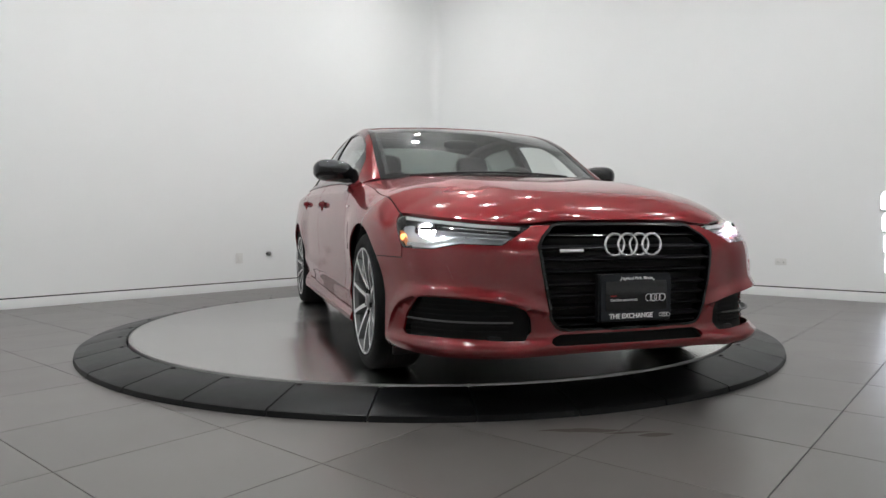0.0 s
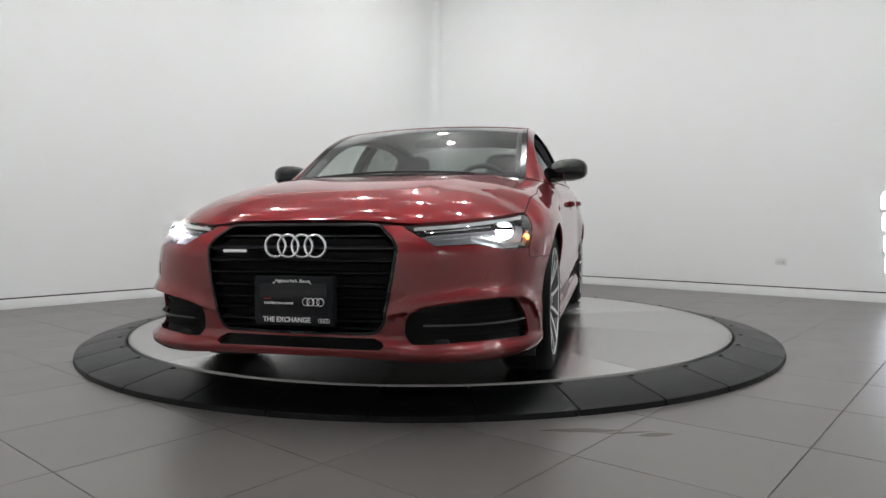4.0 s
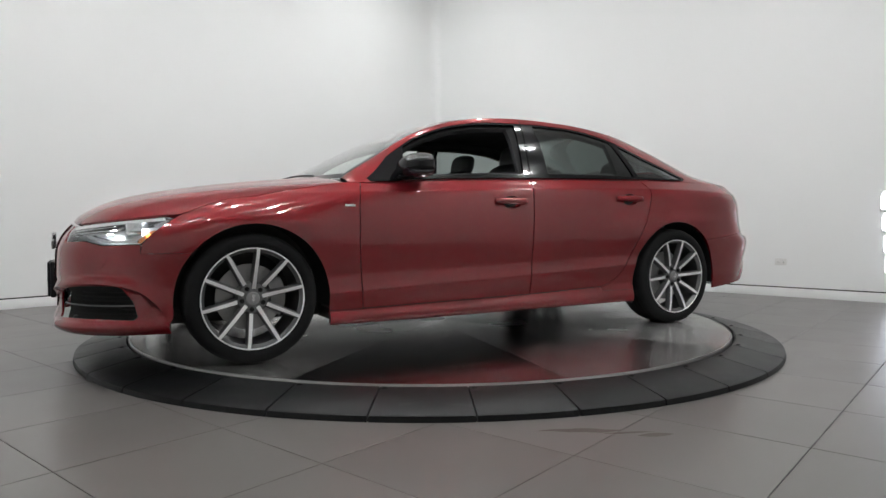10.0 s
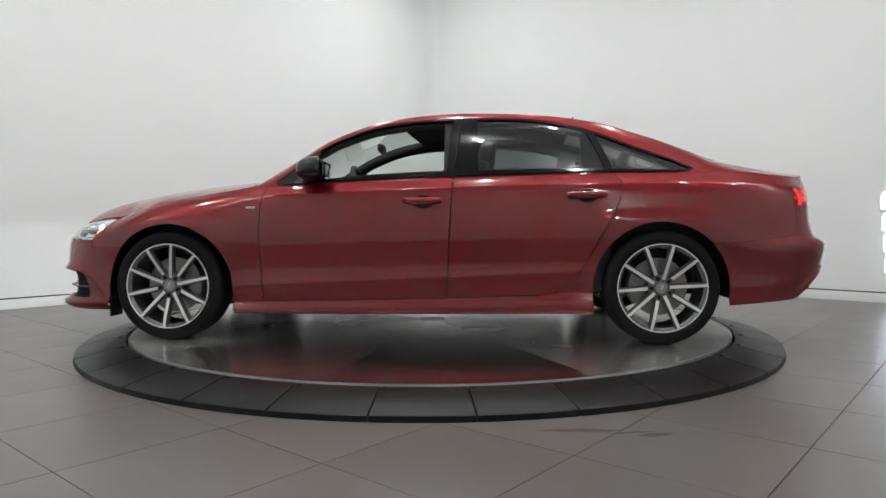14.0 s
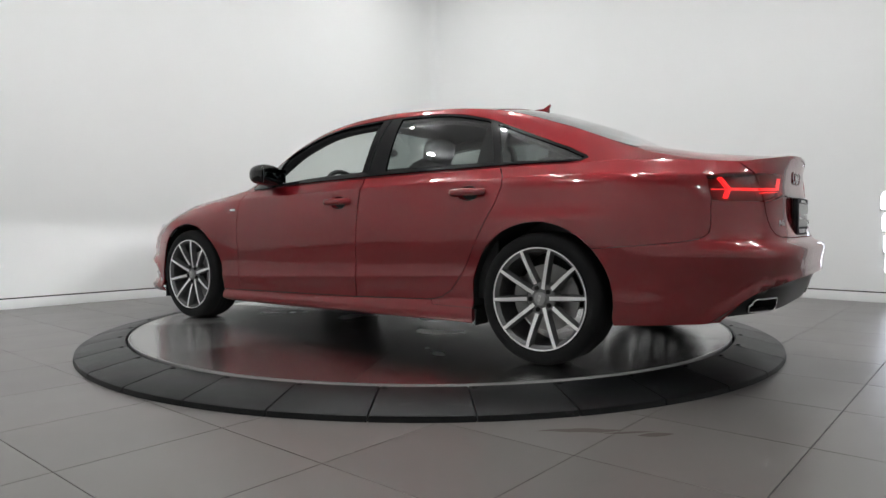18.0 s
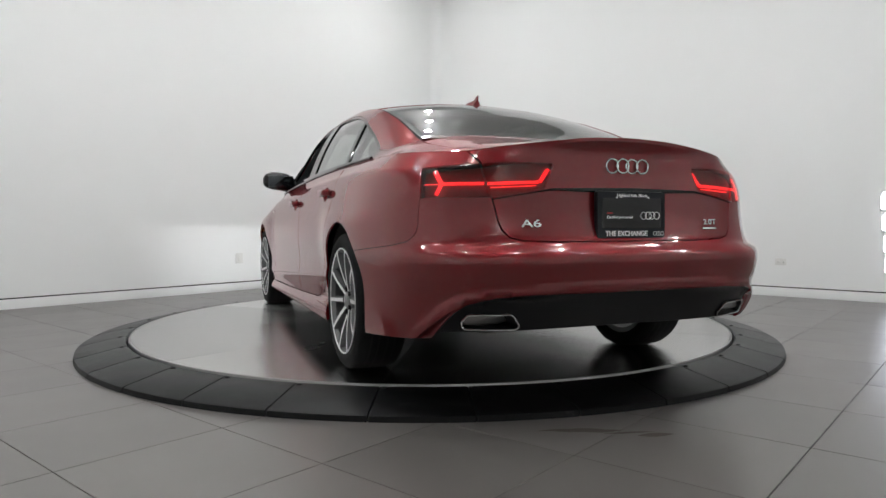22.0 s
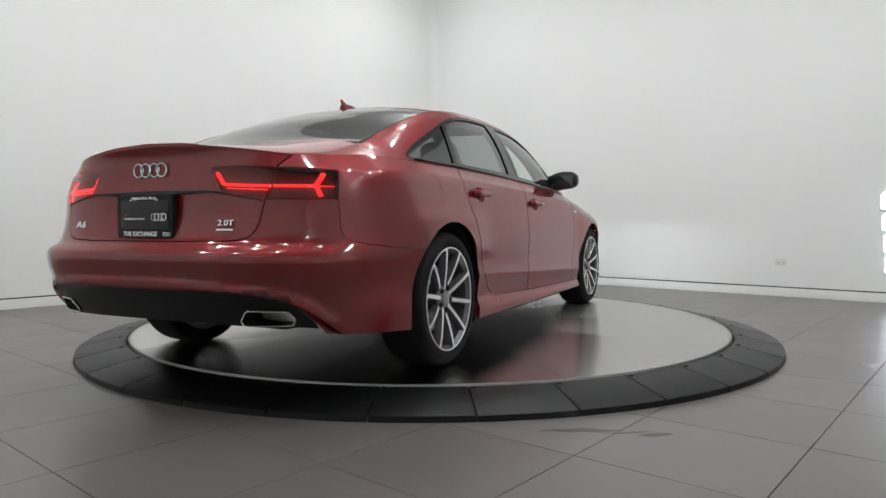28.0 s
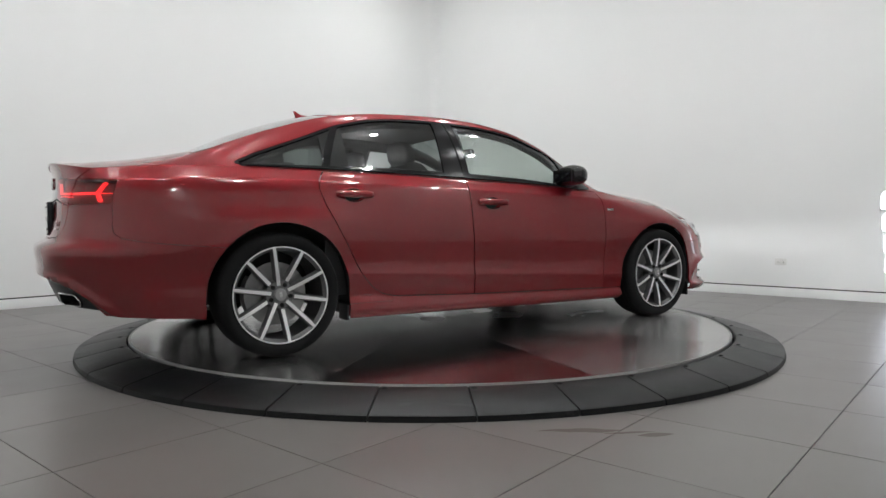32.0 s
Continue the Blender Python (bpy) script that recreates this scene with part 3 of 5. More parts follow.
nose_zone = curve((0.36, 0.1), (0.42, 0.7), (0.50, 1.0), (0.92, 1.0), (1.0, 0.55), (1.08, 0.0), (1.2, 0.0))
lip_zone = curve((0.36, 0.0), (0.43, 0.3), (0.53, 1.0), (1.0, 1.0), (1.12, 0.5), (1.2, 0.0))


def fold_at(line, u, z):
    slope = (line(u + 0.01) - line(u - 0.01)) / 0.02
    return fold(max(min((z - line(u)) / math.sqrt(1 + slope * slope), 0.19), -0.29))


def shell(u, z):
    """The body sides, nose and tail: u runs round the car in metres from the nose's middle, along its left side, to the tail's."""
    sign = 1.0
    if u < 0:
        u, sign = -u, -1.0
    if u > UMAX:
        u, sign = 2 * UMAX - u, -sign
    top = edge_z(u)
    k = max(0.0, 1 - (top - z) / 0.13)
    roll = edge_roll(u) * k ** 2.3
    if u < UF:
        a = u / UF * math.pi / 2
        n = front_n(z)
        c, s = math.cos(a), math.sin(a)
        r = (c ** n + s ** n) ** (-1 / n) if s > 1e-9 else 1.0
        x = X1 + (front_x(z) - roll - X1) * r * c
        y = r * s
        w = section_width(x, z)
    elif u <= UF + US:
        x = X1 + (X2 - X1) * (u - UF) / US
        y = 1.0
        w = section_width(x, z)
    else:
        a = (UMAX - u) / UR * math.pi / 2
        n = rear_n(z)
        c, s = math.cos(a), math.sin(a)
        r = (c ** n + s ** n) ** (-1 / n) if s > 1e-9 else 1.0
        x = X2 + (rear_x(z) + roll - X2) * r * c
        y = r * s
        w = section_width(x, z) - 0.022 * (1 - (UMAX - u) / UR)
        if u > 4.96 and z < 0.56:
            k = min((u - 4.96) / 0.08, 1.0) * 0.020 * fold_at(foot_line, u, z)
            x -= k * (1 - s ** 6)
            w += k * s ** 2
    if z < 0.70:
        sw = arch_swell(max(z, 0.30))
    else:
        sw = arch_swell(min(z, 0.92))
    if u < 1.25 and z < 0.56:
        k = nose_zone(min(max(u, 0.36), 1.2))
        under = min(max((z - 0.20) / 0.05, 0.0), 1.0)
        f = fold_at(brow_line, u, z) if u < 1.09 else 0.0
        brow = k * 0.027 * (f if f > 0 else f * under) + lip_zone(min(max(u, 0.36), 1.2)) * 0.016 * lip_out(min(z, 0.3))
        x += brow * max(0.0, 1 - (u / 1.35) ** 4)
        w += brow * (u / 1.35) ** 2
    sw *= 0.026 * (math.exp(-((x - 1.456) / 0.42) ** 4) + math.exp(-((x + 1.456) / 0.45) ** 4))
    return (x, sign * y * (w + sw - roll), z)


def round_x(x, z=0.6):
    """u on the left side where the shell has this x."""
    if x > X1:
        return bisect(lambda u: shell(u, z)[0], 0, UF, x)
    if x < X2:
        return bisect(lambda u: shell(u, z)[0], UF + US, UMAX, x)
    return UF + US * (x - X1) / (X2 - X1)


def nose_y(y, z=0.6):
    """u at the nose where the shell has this y."""
    return math.copysign(bisect(lambda u: shell(u, z)[1], 0, UF * 0.98, abs(y)), y)


def tail_y(y, z=0.6):
    u = bisect(lambda u: shell(u, z)[1], UMAX, UF + US + UR * 0.02, abs(y))
    return u if y > 0 else 2 * UMAX - u


# hood and boot lid: heights over the plan
hood_mid = curve((2.32, 0.66), (2.252, 0.706), (2.225, 0.738), (2.17, 0.774), (2.085, 0.814), (1.913, 0.860), (1.738, 0.892), (1.56, 0.917), (1.38, 0.938), (1.20, 0.955), (0.978, 0.971), (0.85, 0.974))
deck_mid = curve((-1.70, 1.125), (-1.79, 1.110), (-1.95, 1.080), (-2.15, 1.052), (-2.30, 1.043), (-2.40, 1.040), (-2.47, 1.037), (-2.52, 1.030))
EDGE_U = [i * UMAX / 240 for i in range(241)]
EDGE = np.array([shell(u, edge_z(u)) for u in EDGE_U])


def edge_at(x):
    """Half width and height of the sides' upper edge at x."""
    i = np.searchsorted(-EDGE[:, 0], -x)
    i = min(max(i, 1), 240)
    a, b = EDGE[i - 1], EDGE[i]
    t = 0.0 if a[0] == b[0] else min(max((a[0] - x) / (a[0] - b[0]), 0), 1)
    return max(a[1] + (b[1] - a[1]) * t, 1e-3), a[2] + (b[2] - a[2]) * t


def lid(mid, power):
    def f(x, y):
        half, low = edge_at(x)
        q = min(abs(y) / half, 1.1)
        z = mid(x) - (mid(x) - low) * q ** power
        if x > 0.5:
            # the bonnet's two raised lines
            k = (abs(y) - (0.60 - 0.19 * (x - 0.95))) / 0.055
            k = min(max(k * 0.5 + 0.5, 0.0), 1.0)
            z += 0.006 * (1 - k * k * (3 - 2 * k)) * min(max((2.24 - x) / 0.25, 0.0), 1.0) * min(max((1 - q) / 0.15, 0.0), 1.0)
        return (x, y, z)
    return f


bonnet = lid(hood_mid, 4.2)
REAR_EDGE = EDGE[EDGE[:, 0] < X2 - 0.01]
REAR_WAY = np.arctan2(REAR_EDGE[:, 1], X2 - REAR_EDGE[:, 0])
REAR_SPAN = np.hypot(REAR_EDGE[:, 1], X2 - REAR_EDGE[:, 0])


def deck(x, y):
    """The boot's top: flat in the middle, rolling down to the sides' edge."""
    a = math.atan2(abs(y), X2 - x)
    span = float(np.interp(-a, -REAR_WAY, REAR_SPAN))
    low = float(np.interp(-a, -REAR_WAY, REAR_EDGE[:, 2]))
    q = min(math.hypot(y, X2 - x) / span, 1.05)
    return (x, y, deck_mid(x) - (deck_mid(x) - low) * q ** 5)


# cabin: the rail runs up the windscreen pillar, along the roof's edge and down the rear pillar
rail_y = curve((1.15, 0.722), (0.93, 0.706), (0.70, 0.686), (0.49, 0.664), (0.20, 0.632), (-0.07, 0.612), (-0.33, 0.600), (-0.69, 0.600), (-1.06, 0.608), (-1.43, 0.622), (-1.85, 0.645), (-2.0, 0.655))
rail_z = curve((1.15, 0.80), (0.93, 0.955), (0.70, 1.098), (0.49, 1.222), (0.20, 1.325), (-0.07, 1.368), (-0.33, 1.382), (-0.69, 1.372), (-1.06, 1.328), (-1.43, 1.222), (-1.85, 1.072), (-2.05, 1.03))
roof_mid = curve((1.15, 0.93), (1.05, 0.975), (0.90, 1.052), (0.70, 1.155), (0.50, 1.252), (0.30, 1.330), (0.10, 1.376), (-0.20, 1.402), (-0.50, 1.417), (-0.80, 1.412), (-1.10, 1.379), (-1.45, 1.274), (-1.80, 1.120), (-2.0, 1.04))


def roof(x, y):
    q = min(abs(y) / rail_y(x), 1.15)
    return (x, y, roof_mid(x) - (roof_mid(x) - rail_z(x)) * q ** 2.2)


def cabin(x, v):
    """The cabin's sides, from the waistline (v = 0) to the rail (v = 1)."""
    yb, zb = edge_at(x)
    yr, zr = rail_y(x), rail_z(x)
    k = min(max((-0.5 - x) / 0.8, 0.0), 1.0)
    yc, zc = yb - (0.46 + 0.14 * k) * (yb - yr), zb + 0.80 * (zr - zb)
    y = (1 - v) ** 2 * yb + 2 * v * (1 - v) * yc + v * v * yr
    z = (1 - v) ** 2 * zb + 2 * v * (1 - v) * zc + v * v * zr
    if x < -1.68:
        # the rear pillar's foot runs out into the boot's top
        k = min((-1.68 - x) / 0.27, 1.0)
        k = k * k * (3 - 2 * k)
        z += (deck(x, y)[2] - z) * k
    return (x, y, z)


def cabin_v(x, z):
    return bisect(lambda v: cabin(x, v)[2], 0, 1, z)


# ---- sheet panels cut out of the car's surfaces ----
def soften(pts, r):
    """Round the corners of a closed outline."""
    if r <= 0:
        return list(pts)
    out = []
    n = len(pts)
    for i in range(n):
        a, p, b = Vector(pts[i - 1]), Vector(pts[i]), Vector(pts[(i + 1) % n])
        da, db = a - p, b - p
        if da.length < 1e-6 or db.length < 1e-6:
            continue
        ang = da.angle(db)
        if ang > 2.85:
            out.append(tuple(p))
            continue
        k = min(r, 0.45 * da.length, 0.45 * db.length)
        s, e = p + da.normalized() * k, p + db.normalized() * k
        for t in (0, 0.25, 0.5, 0.75, 1):
            q = s * (1 - t) ** 2 + p * (2 * t * (1 - t)) + e * t * t
            out.append((q.x, q.y))
    return out


def dense(pts, step):
    out = []
    n = len(pts)
    for i in range(n):
        a, b = np.array(pts[i]), np.array(pts[(i + 1) % n])
        k = max(1, int(math.ceil(np.hypot(*(b - a)) / step)))
        for j in range(k):
            out.append(tuple(a + (b - a) * j / k))
    return out


def area(pts):
    p = np.array(pts)
    q = np.roll(p, -1, 0)
    return 0.5 * float(np.sum(p[:, 0] * q[:, 1] - q[:, 0] * p[:, 1]))


def inset(pts, g):
    """Shrink (g > 0) a closed outline that runs counter-clockwise."""
    p = np.array(pts)
    d = np.roll(p, -1, 0) - p
    d /= np.maximum(np.hypot(d[:, 0], d[:, 1]), 1e-9)[:, None]
    n = np.stack([-d[:, 1], d[:, 0]], 1)
    m = n + np.roll(n, 1, 0)
    l2 = np.maximum((m ** 2).sum(1), 0.35)
    return [tuple(q) for q in p + m * (2 * g / l2)[:, None]]


def inside(q, pts):
    p = np.array(pts)
    r = np.roll(p, -1, 0)
    x, y = q[:, 0][:, None], q[:, 1][:, None]
    cond = (p[:, 1] > y) != (r[:, 1] > y)
    dy = np.where(r[:, 1] == p[:, 1], 1e-12, r[:, 1] - p[:, 1])
    xi = (r[:, 0] - p[:, 0]) * (y - p[:, 1]) / dy + p[:, 0]
    return (np.sum(cond & (x < xi), 1) % 2) == 1


def far_from(q, pts, dist):
    keep = np.ones(len(q), bool)
    p = np.array(pts)
    r = np.roll(p, -1, 0)
    d = r - p
    ll = np.maximum((d ** 2).sum(1), 1e-12)
    for k in range(0, len(q), 2000):
        w = q[k:k + 2000, None, :] - p[None]
        t = np.clip((w * d).sum(2) / ll, 0, 1)
        e = w - t[..., None] * d
        keep[k:k + 2000] = np.sqrt((e ** 2).sum(2)).min(1) > dist
    return keep


def sheet(surf, outline, holes=(), res=0.03, gap=0.0015, thick=0.012, off=0.0, corner=0.006, flip=False, mirror=False, lines=()):
    """A panel cut from a surface: its face, creased along the given lines, and a rim folded inwards. Returns verts, faces and normals."""
    outline = list(outline)
    if area(outline) < 0:
        outline = outline[::-1]
    rings = [inset(dense(soften(outline, corner), res), gap)]
    for h in holes:
        h = list(h)
        if area(h) < 0:
            h = h[::-1]
        rings.append(inset(dense(soften(h, corner), res), -gap))
    pts, edges = [], []
    for ring in rings:
        s = len(pts)
        n = len(ring)
        pts += ring
        edges += [(s + i, s + (i + 1) % n) for i in range(n)]
    lo, hi = np.array(rings[0]).min(0), np.array(rings[0]).max(0)
    gx = np.arange(lo[0], hi[0] + res, res)
    gy = np.arange(lo[1], hi[1] + res, res * 0.87)
    q = np.array([(x + (res / 2 if j % 2 else 0), y) for j, y in enumerate(gy) for x in gx])
    q = q[inside(q, rings[0])]
    for h in rings[1:]:
        if len(q):
            q = q[~inside(q, h)]
    for ring in rings:
        if len(q):
            q = q[far_from(q, ring, res * 0.5)]
    for line in lines:
        run = np.array(dense(list(line), res)[:-1]) if len(line) > 2 else np.array(dense(list(line), res))
        k = int(np.argmax([np.hypot(*(run[i] - np.array(line[-1]))) < 1e-9 for i in range(len(run))])) + 1
        run = run[:k]
        ok = inside(run, rings[0])
        for h in rings[1:]:
            ok &= ~inside(run, h)
        for ring in rings:
            ok &= far_from(run, ring, res * 0.25)
        for i, p in enumerate(run):
            if ok[i]:
                if i and ok[i - 1]:
                    edges.append((len(pts) - 1, len(pts)))
                pts.append(tuple(p))
        chain = np.concatenate([run, run[::-1][1:-1]]) if len(run) > 2 else run
        if len(q):
            q = q[far_from(q, chain, res * 0.35)]
    pts = [Vector(p) for p in pts] + [Vector(p) for p in q]
    vc, ec, fc, ov, oe, of = delaunay_2d_cdt(pts, edges, [], 0, 1e-7)
    fc = [tuple(f) for f in fc]
    cen = np.array([np.mean([vc[i] for i in f], axis=0) for f in fc])
    ok = inside(cen, rings[0])
    for h in rings[1:]:
        ok &= ~inside(cen, h)
    fc = [f for f, k in zip(fc, ok) if k]
    sy = -1.0 if mirror else 1.0
    e = 0.0015
    verts, norms = [], []
    for p in vc:
        u, v = p
        du = np.array(surf(u + e, v)) - np.array(surf(u - e, v))
        dv = np.array(surf(u, v + e)) - np.array(surf(u, v - e))
        n = np.cross(du, dv)
        n /= max(np.linalg.norm(n), 1e-12)
        if flip:
            n = -n
        a = np.array(surf(u, v)) + n * off
        verts.append((a[0], a[1] * sy, a[2]))
        norms.append((n[0], n[1] * sy, n[2]))
    turn = flip != mirror
    faces = [f[::-1] if turn else f for f in fc]
    count = {}
    for f in faces:
        for i in range(len(f)):
            a, b = f[i], f[(i + 1) % len(f)]
            count[(a, b)] = count.get((a, b), 0) + 1
    border = [(a, b) for a, b in count if (b, a) not in count]
    if thick > 0:
        top, low = {}, {}
        for a, b in border:
            for i in (a, b):
                if i not in top:
                    p, n = np.array(verts[i]), np.array(norms[i])
                    top[i] = len(verts)
                    verts.append(tuple(p))
                    norms.append((0, 0, 0))
                    low[i] = len(verts)
                    verts.append(tuple(p - n * thick))
                    norms.append((0, 0, 0))
        faces += [(top[b], top[a], low[a], low[b]) for a, b in border]
    return verts, faces, norms


def panel(name, sheets, mat, parent, label=""):
    verts, faces, norms = [], [], []
    for v, f, n in sheets:
        s = len(verts)
        verts += v
        norms += n
        faces += [tuple(i + s for i in g) for g in f]
    return mesh_object(name, verts, faces, mat, parent, label, norms)


def flipped(pts):
    return [(-u, z) for u, z in pts]


# ---- car: outlines on the shell are (u, z), on lids and roof (x, y), on the cabin's sides (x, v) ----
ARCH_F, ARCH_R = (1.445, 0.318, 0.382), (-1.450, 0.322, 0.384)
LAMP = [(0.457, 0.684), (0.528, 0.637), (0.563, 0.613), (0.715, 0.619), (0.774, 0.608), (0.821, 0.598), (0.973, 0.602), (1.02, 0.68), (1.055, 0.730), (1.008, 0.738), (0.821, 0.716), (0.61, 0.698)]
GRILLE = [(0.0, 0.699), (0.335, 0.697), (0.362, 0.688), (0.41, 0.645), (0.430, 0.608), (0.410, 0.475), (0.378, 0.330), (0.355, 0.292), (0.33, 0.281), (0.30, 0.278), (0.0, 0.274)]
INTAKE = [(0.452, 0.330), (0.470, 0.361), (0.520, 0.379), (0.61, 0.394), (0.70, 0.404), (0.80, 0.408), (0.870, 0.406), (0.895, 0.398), (0.938, 0.335), (0.957, 0.263), (0.945, 0.249), (0.80, 0.256), (0.66, 0.254), (0.54, 0.247), (0.475, 0.247), (0.448, 0.282)]
TAIL_OUT = [(5.020, 0.910), (5.032, 0.795), (5.277, 0.792), (5.228, 0.921), (5.12, 0.919)]
TAIL_IN = [(5.232, 0.921), (5.281, 0.793), (5.369, 0.807), (5.416, 0.816), (5.468, 0.829), (5.500, 0.912), (5.488, 0.925), (5.3, 0.926)]


def on_side(x, z):
    return (round_x(x, z), z)


def arch_line(arch, a0, a1, n=40):
    x, z, r = arch
    return [on_side(x + r * math.cos(radians(a0 + (a1 - a0) * i / n)), z + r * math.sin(radians(a0 + (a1 - a0) * i / n))) for i in range(n + 1)]


def edge_line(u0, u1, n=30):
    return [(u0 + (u1 - u0) * i / n, edge_z(u0 + (u1 - u0) * i / n)) for i in range(n + 1)]


def arch_angle(arch, z, front):
    a = math.degrees(math.asin((z - arch[1]) / arch[2]))
    return a if front else 180 - a


FRONT_CUT = [on_side(0.874, 0.242), on_side(0.885, 0.40), on_side(0.896, 0.62), on_side(0.890, 0.80), on_side(0.880, 0.87)]
MID_CUT = [on_side(-0.222, 0.262), on_side(-0.236, 0.60), on_side(-0.254, 0.90)]
REAR_CUT = [on_side(-0.787, 0.283), on_side(-0.86, 0.300), on_side(-0.925, 0.340), on_side(-0.992, 0.414), on_side(-1.075, 0.56), on_side(-1.144, 0.683), on_side(-1.205, 0.80), on_side(-1.238, 0.89), on_side(-1.232, 0.935)]
U_DOOR_F, U_DOOR_M, U_DOOR_R = round_x(0.86), round_x(-0.256), round_x(-1.19)
U_LAMP_TOP = 1.068
U_BOOT = 5.150
BUMPER_CUT_R = [(4.79, 0.602), (4.90, 0.614), (4.975, 0.630), (5.012, 0.655), (5.027, 0.69), (5.032, 0.795)]
BOOT_CUT = [(5.279, 0.7925), (5.291, 0.75), (5.299, 0.709), (5.311, 0.672), (5.334, 0.645), (5.381, 0.632), (5.46, 0.629), (5.522, 0.627)]


def creases(mp):
    """The body side's sharp lines."""
    us = np.linspace(1.0, 5.05, 90)
    mid = np.linspace(1.72, 4.02, 60)
    at = lambda u: shell(u, 0.8)[0]
    runs = [[(u, shoulder(at(u)) + d) for u in us] for d in (-0.004, 0.003, 0.011, 0.030)]
    runs += [[(u, low_crease(at(u)) + d) for u in mid] for d in (-0.006, 0.0, 0.009, 0.045)]
    runs += [[(u, z) for u in mid] for z in (0.178, 0.190, 0.222)]
    return [mp(r) for r in runs]


def twin(f):
    """Both sides of the car: f gets a mapping for shell outlines and the mirror flag."""
    f(lambda p: p, False)
    f(flipped, True)


def body_panels(car):
    # front wings
    wing = (edge_line(U_DOOR_F, U_LAMP_TOP, 40) + [(1.055, 0.730), (1.02, 0.68), (0.975, 0.602), (0.976, 0.56)]
            + arch_line(ARCH_F, arch_angle(ARCH_F, 0.56, True), 180) + [on_side(1.063, 0.242)] + FRONT_CUT)
    front_door = edge_line(U_DOOR_F, U_DOOR_M, 30)[::-1] + FRONT_CUT[::-1] + MID_CUT
    rear_door = edge_line(U_DOOR_M, U_DOOR_R, 24) + REAR_CUT[::-1] + MID_CUT
    quarter = (edge_line(U_DOOR_R, U_BOOT, 40) + [(5.226, 0.921), (5.12, 0.919), (5.020, 0.910), (5.032, 0.795)] + BUMPER_CUT_R[::-1][1:]
               + arch_line(ARCH_R, arch_angle(ARCH_R, 0.58, False), 0) + [on_side(-1.066, 0.2548)] + [on_side(-0.80, 0.2568)] + REAR_CUT)
    sill = ([on_side(1.060, 0.240), on_side(0.874, 0.240), on_side(-0.222, 0.2605), on_side(-0.787, 0.281), on_side(-0.80, 0.256), on_side(-1.063, 0.254), on_side(-1.068, 0.175)]
            + [on_side(-0.5, 0.170), on_side(0.5, 0.160), on_side(1.058, 0.160)])

    def side(mp, mirror):
        w = panel("front_wing", [sheet(shell, mp(wing), thick=0.010, gap=0.0011, lines=creases(mp))], PAINT, car)
        fd = panel("front_door", [sheet(shell, mp(front_door), [mp(cup_hole(-0.085, 0.826))], thick=0.014, gap=0.0034, lines=creases(mp))], PAINT, car)
        rd = panel("rear_door", [sheet(shell, mp(rear_door), [mp(cup_hole(-1.035, 0.856))], thick=0.014, gap=0.0034, lines=creases(mp))], PAINT, car)
        cheek = cabin_frame(mirror)
        panel("rear_quarter", [sheet(shell, mp(quarter), thick=0.010, gap=0.0011, lines=creases(mp)), *quarter_top(mirror)], PAINT, car)
        panel("side_frame", cheek, PAINT, car, "red roof rail and pillars")
        panel("sill", [sheet(shell, mp(sill), thick=0.03, gap=0.0002, lines=creases(mp))], PAINT, car)
        handle(fd, -0.080, 0.833, mirror, cup_hole(-0.085, 0.826))
        handle(rd, -1.030, 0.863, mirror, cup_hole(-1.035, 0.856))
    twin(side)

    # nose
    half = (GRILLE[::-1][:-2] + [(0.36, 0.692), (0.445, 0.690), (0.457, 0.680)] + LAMP[1:7] + [(0.975, 0.56)]
            + arch_line(ARCH_F, arch_angle(ARCH_F, 0.56, True), 0, 16) + [on_side(1.829, 0.25), on_side(1.83, 0.178)])
    low = [(0.9, 0.176), (0.6, 0.178), (0.45, 0.185), (0.2, 0.19), (0.0, 0.19)]
    outline = half[1:] + low + flipped(low[::-1])[1:] + flipped(half[1:])[::-1]
    chin = [(0.0, 0.264), (0.335, 0.265), (0.365, 0.252), (0.375, 0.238), (0.36, 0.226), (0.0, 0.222)]
    us = np.linspace(0.40, 1.085, 40)
    brows = [[(u, brow_line(u) + d) for u in us] for d in (0.046, 0.002, -0.010)] + [[(u, z) for u in np.linspace(0.45, 1.1, 30)] for z in (0.222, 0.236)]
    panel("front_bumper", [sheet(shell, outline, [INTAKE, flipped(INTAKE), chin + flipped(chin)[::-1][:-1]], res=0.024, thick=0.010, gap=0.0011, corner=0.005, lines=brows + [flipped(l) for l in brows])], PAINT, car)

    # bonnet
    line = [shell(u, edge_z(abs(u)))[:2] for u in np.linspace(-U_DOOR_F + 0.10, U_DOOR_F - 0.10, 120)]
    back = [(0.965, 0.70), (1.0, 0.60), (1.05, 0.42), (1.085, 0.2), (1.095, 0.0)]
    back = back + [(x, -y) for x, y in back[::-1][1:]]
    panel("bonnet", [sheet(bonnet, line + back, thick=0.02, corner=0.0, gap=0.003)], PAINT, car)

    # boot lid: its top and its rear face
    top = [(u, edge_z(u if u < UMAX else 2 * UMAX - u)) for u in np.linspace(U_BOOT, 2 * UMAX - U_BOOT, 40)]
    mirror_u = lambda pts: [(2 * UMAX - u, z) for u, z in pts]
    contour = top + mirror_u([(5.229, 0.922)]) + mirror_u(BOOT_CUT) + BOOT_CUT[::-1] + [(5.229, 0.922)]
    lip = [shell(u, edge_z(u if u < UMAX else 2 * UMAX - u))[:2] for u in np.linspace(U_BOOT, 2 * UMAX - U_BOOT, 60)]
    fore = [(-2.0, -0.648), (-1.815, -0.640), (-1.80, -0.4), (-1.79, 0.0), (-1.80, 0.4), (-1.815, 0.640), (-2.0, 0.648)]
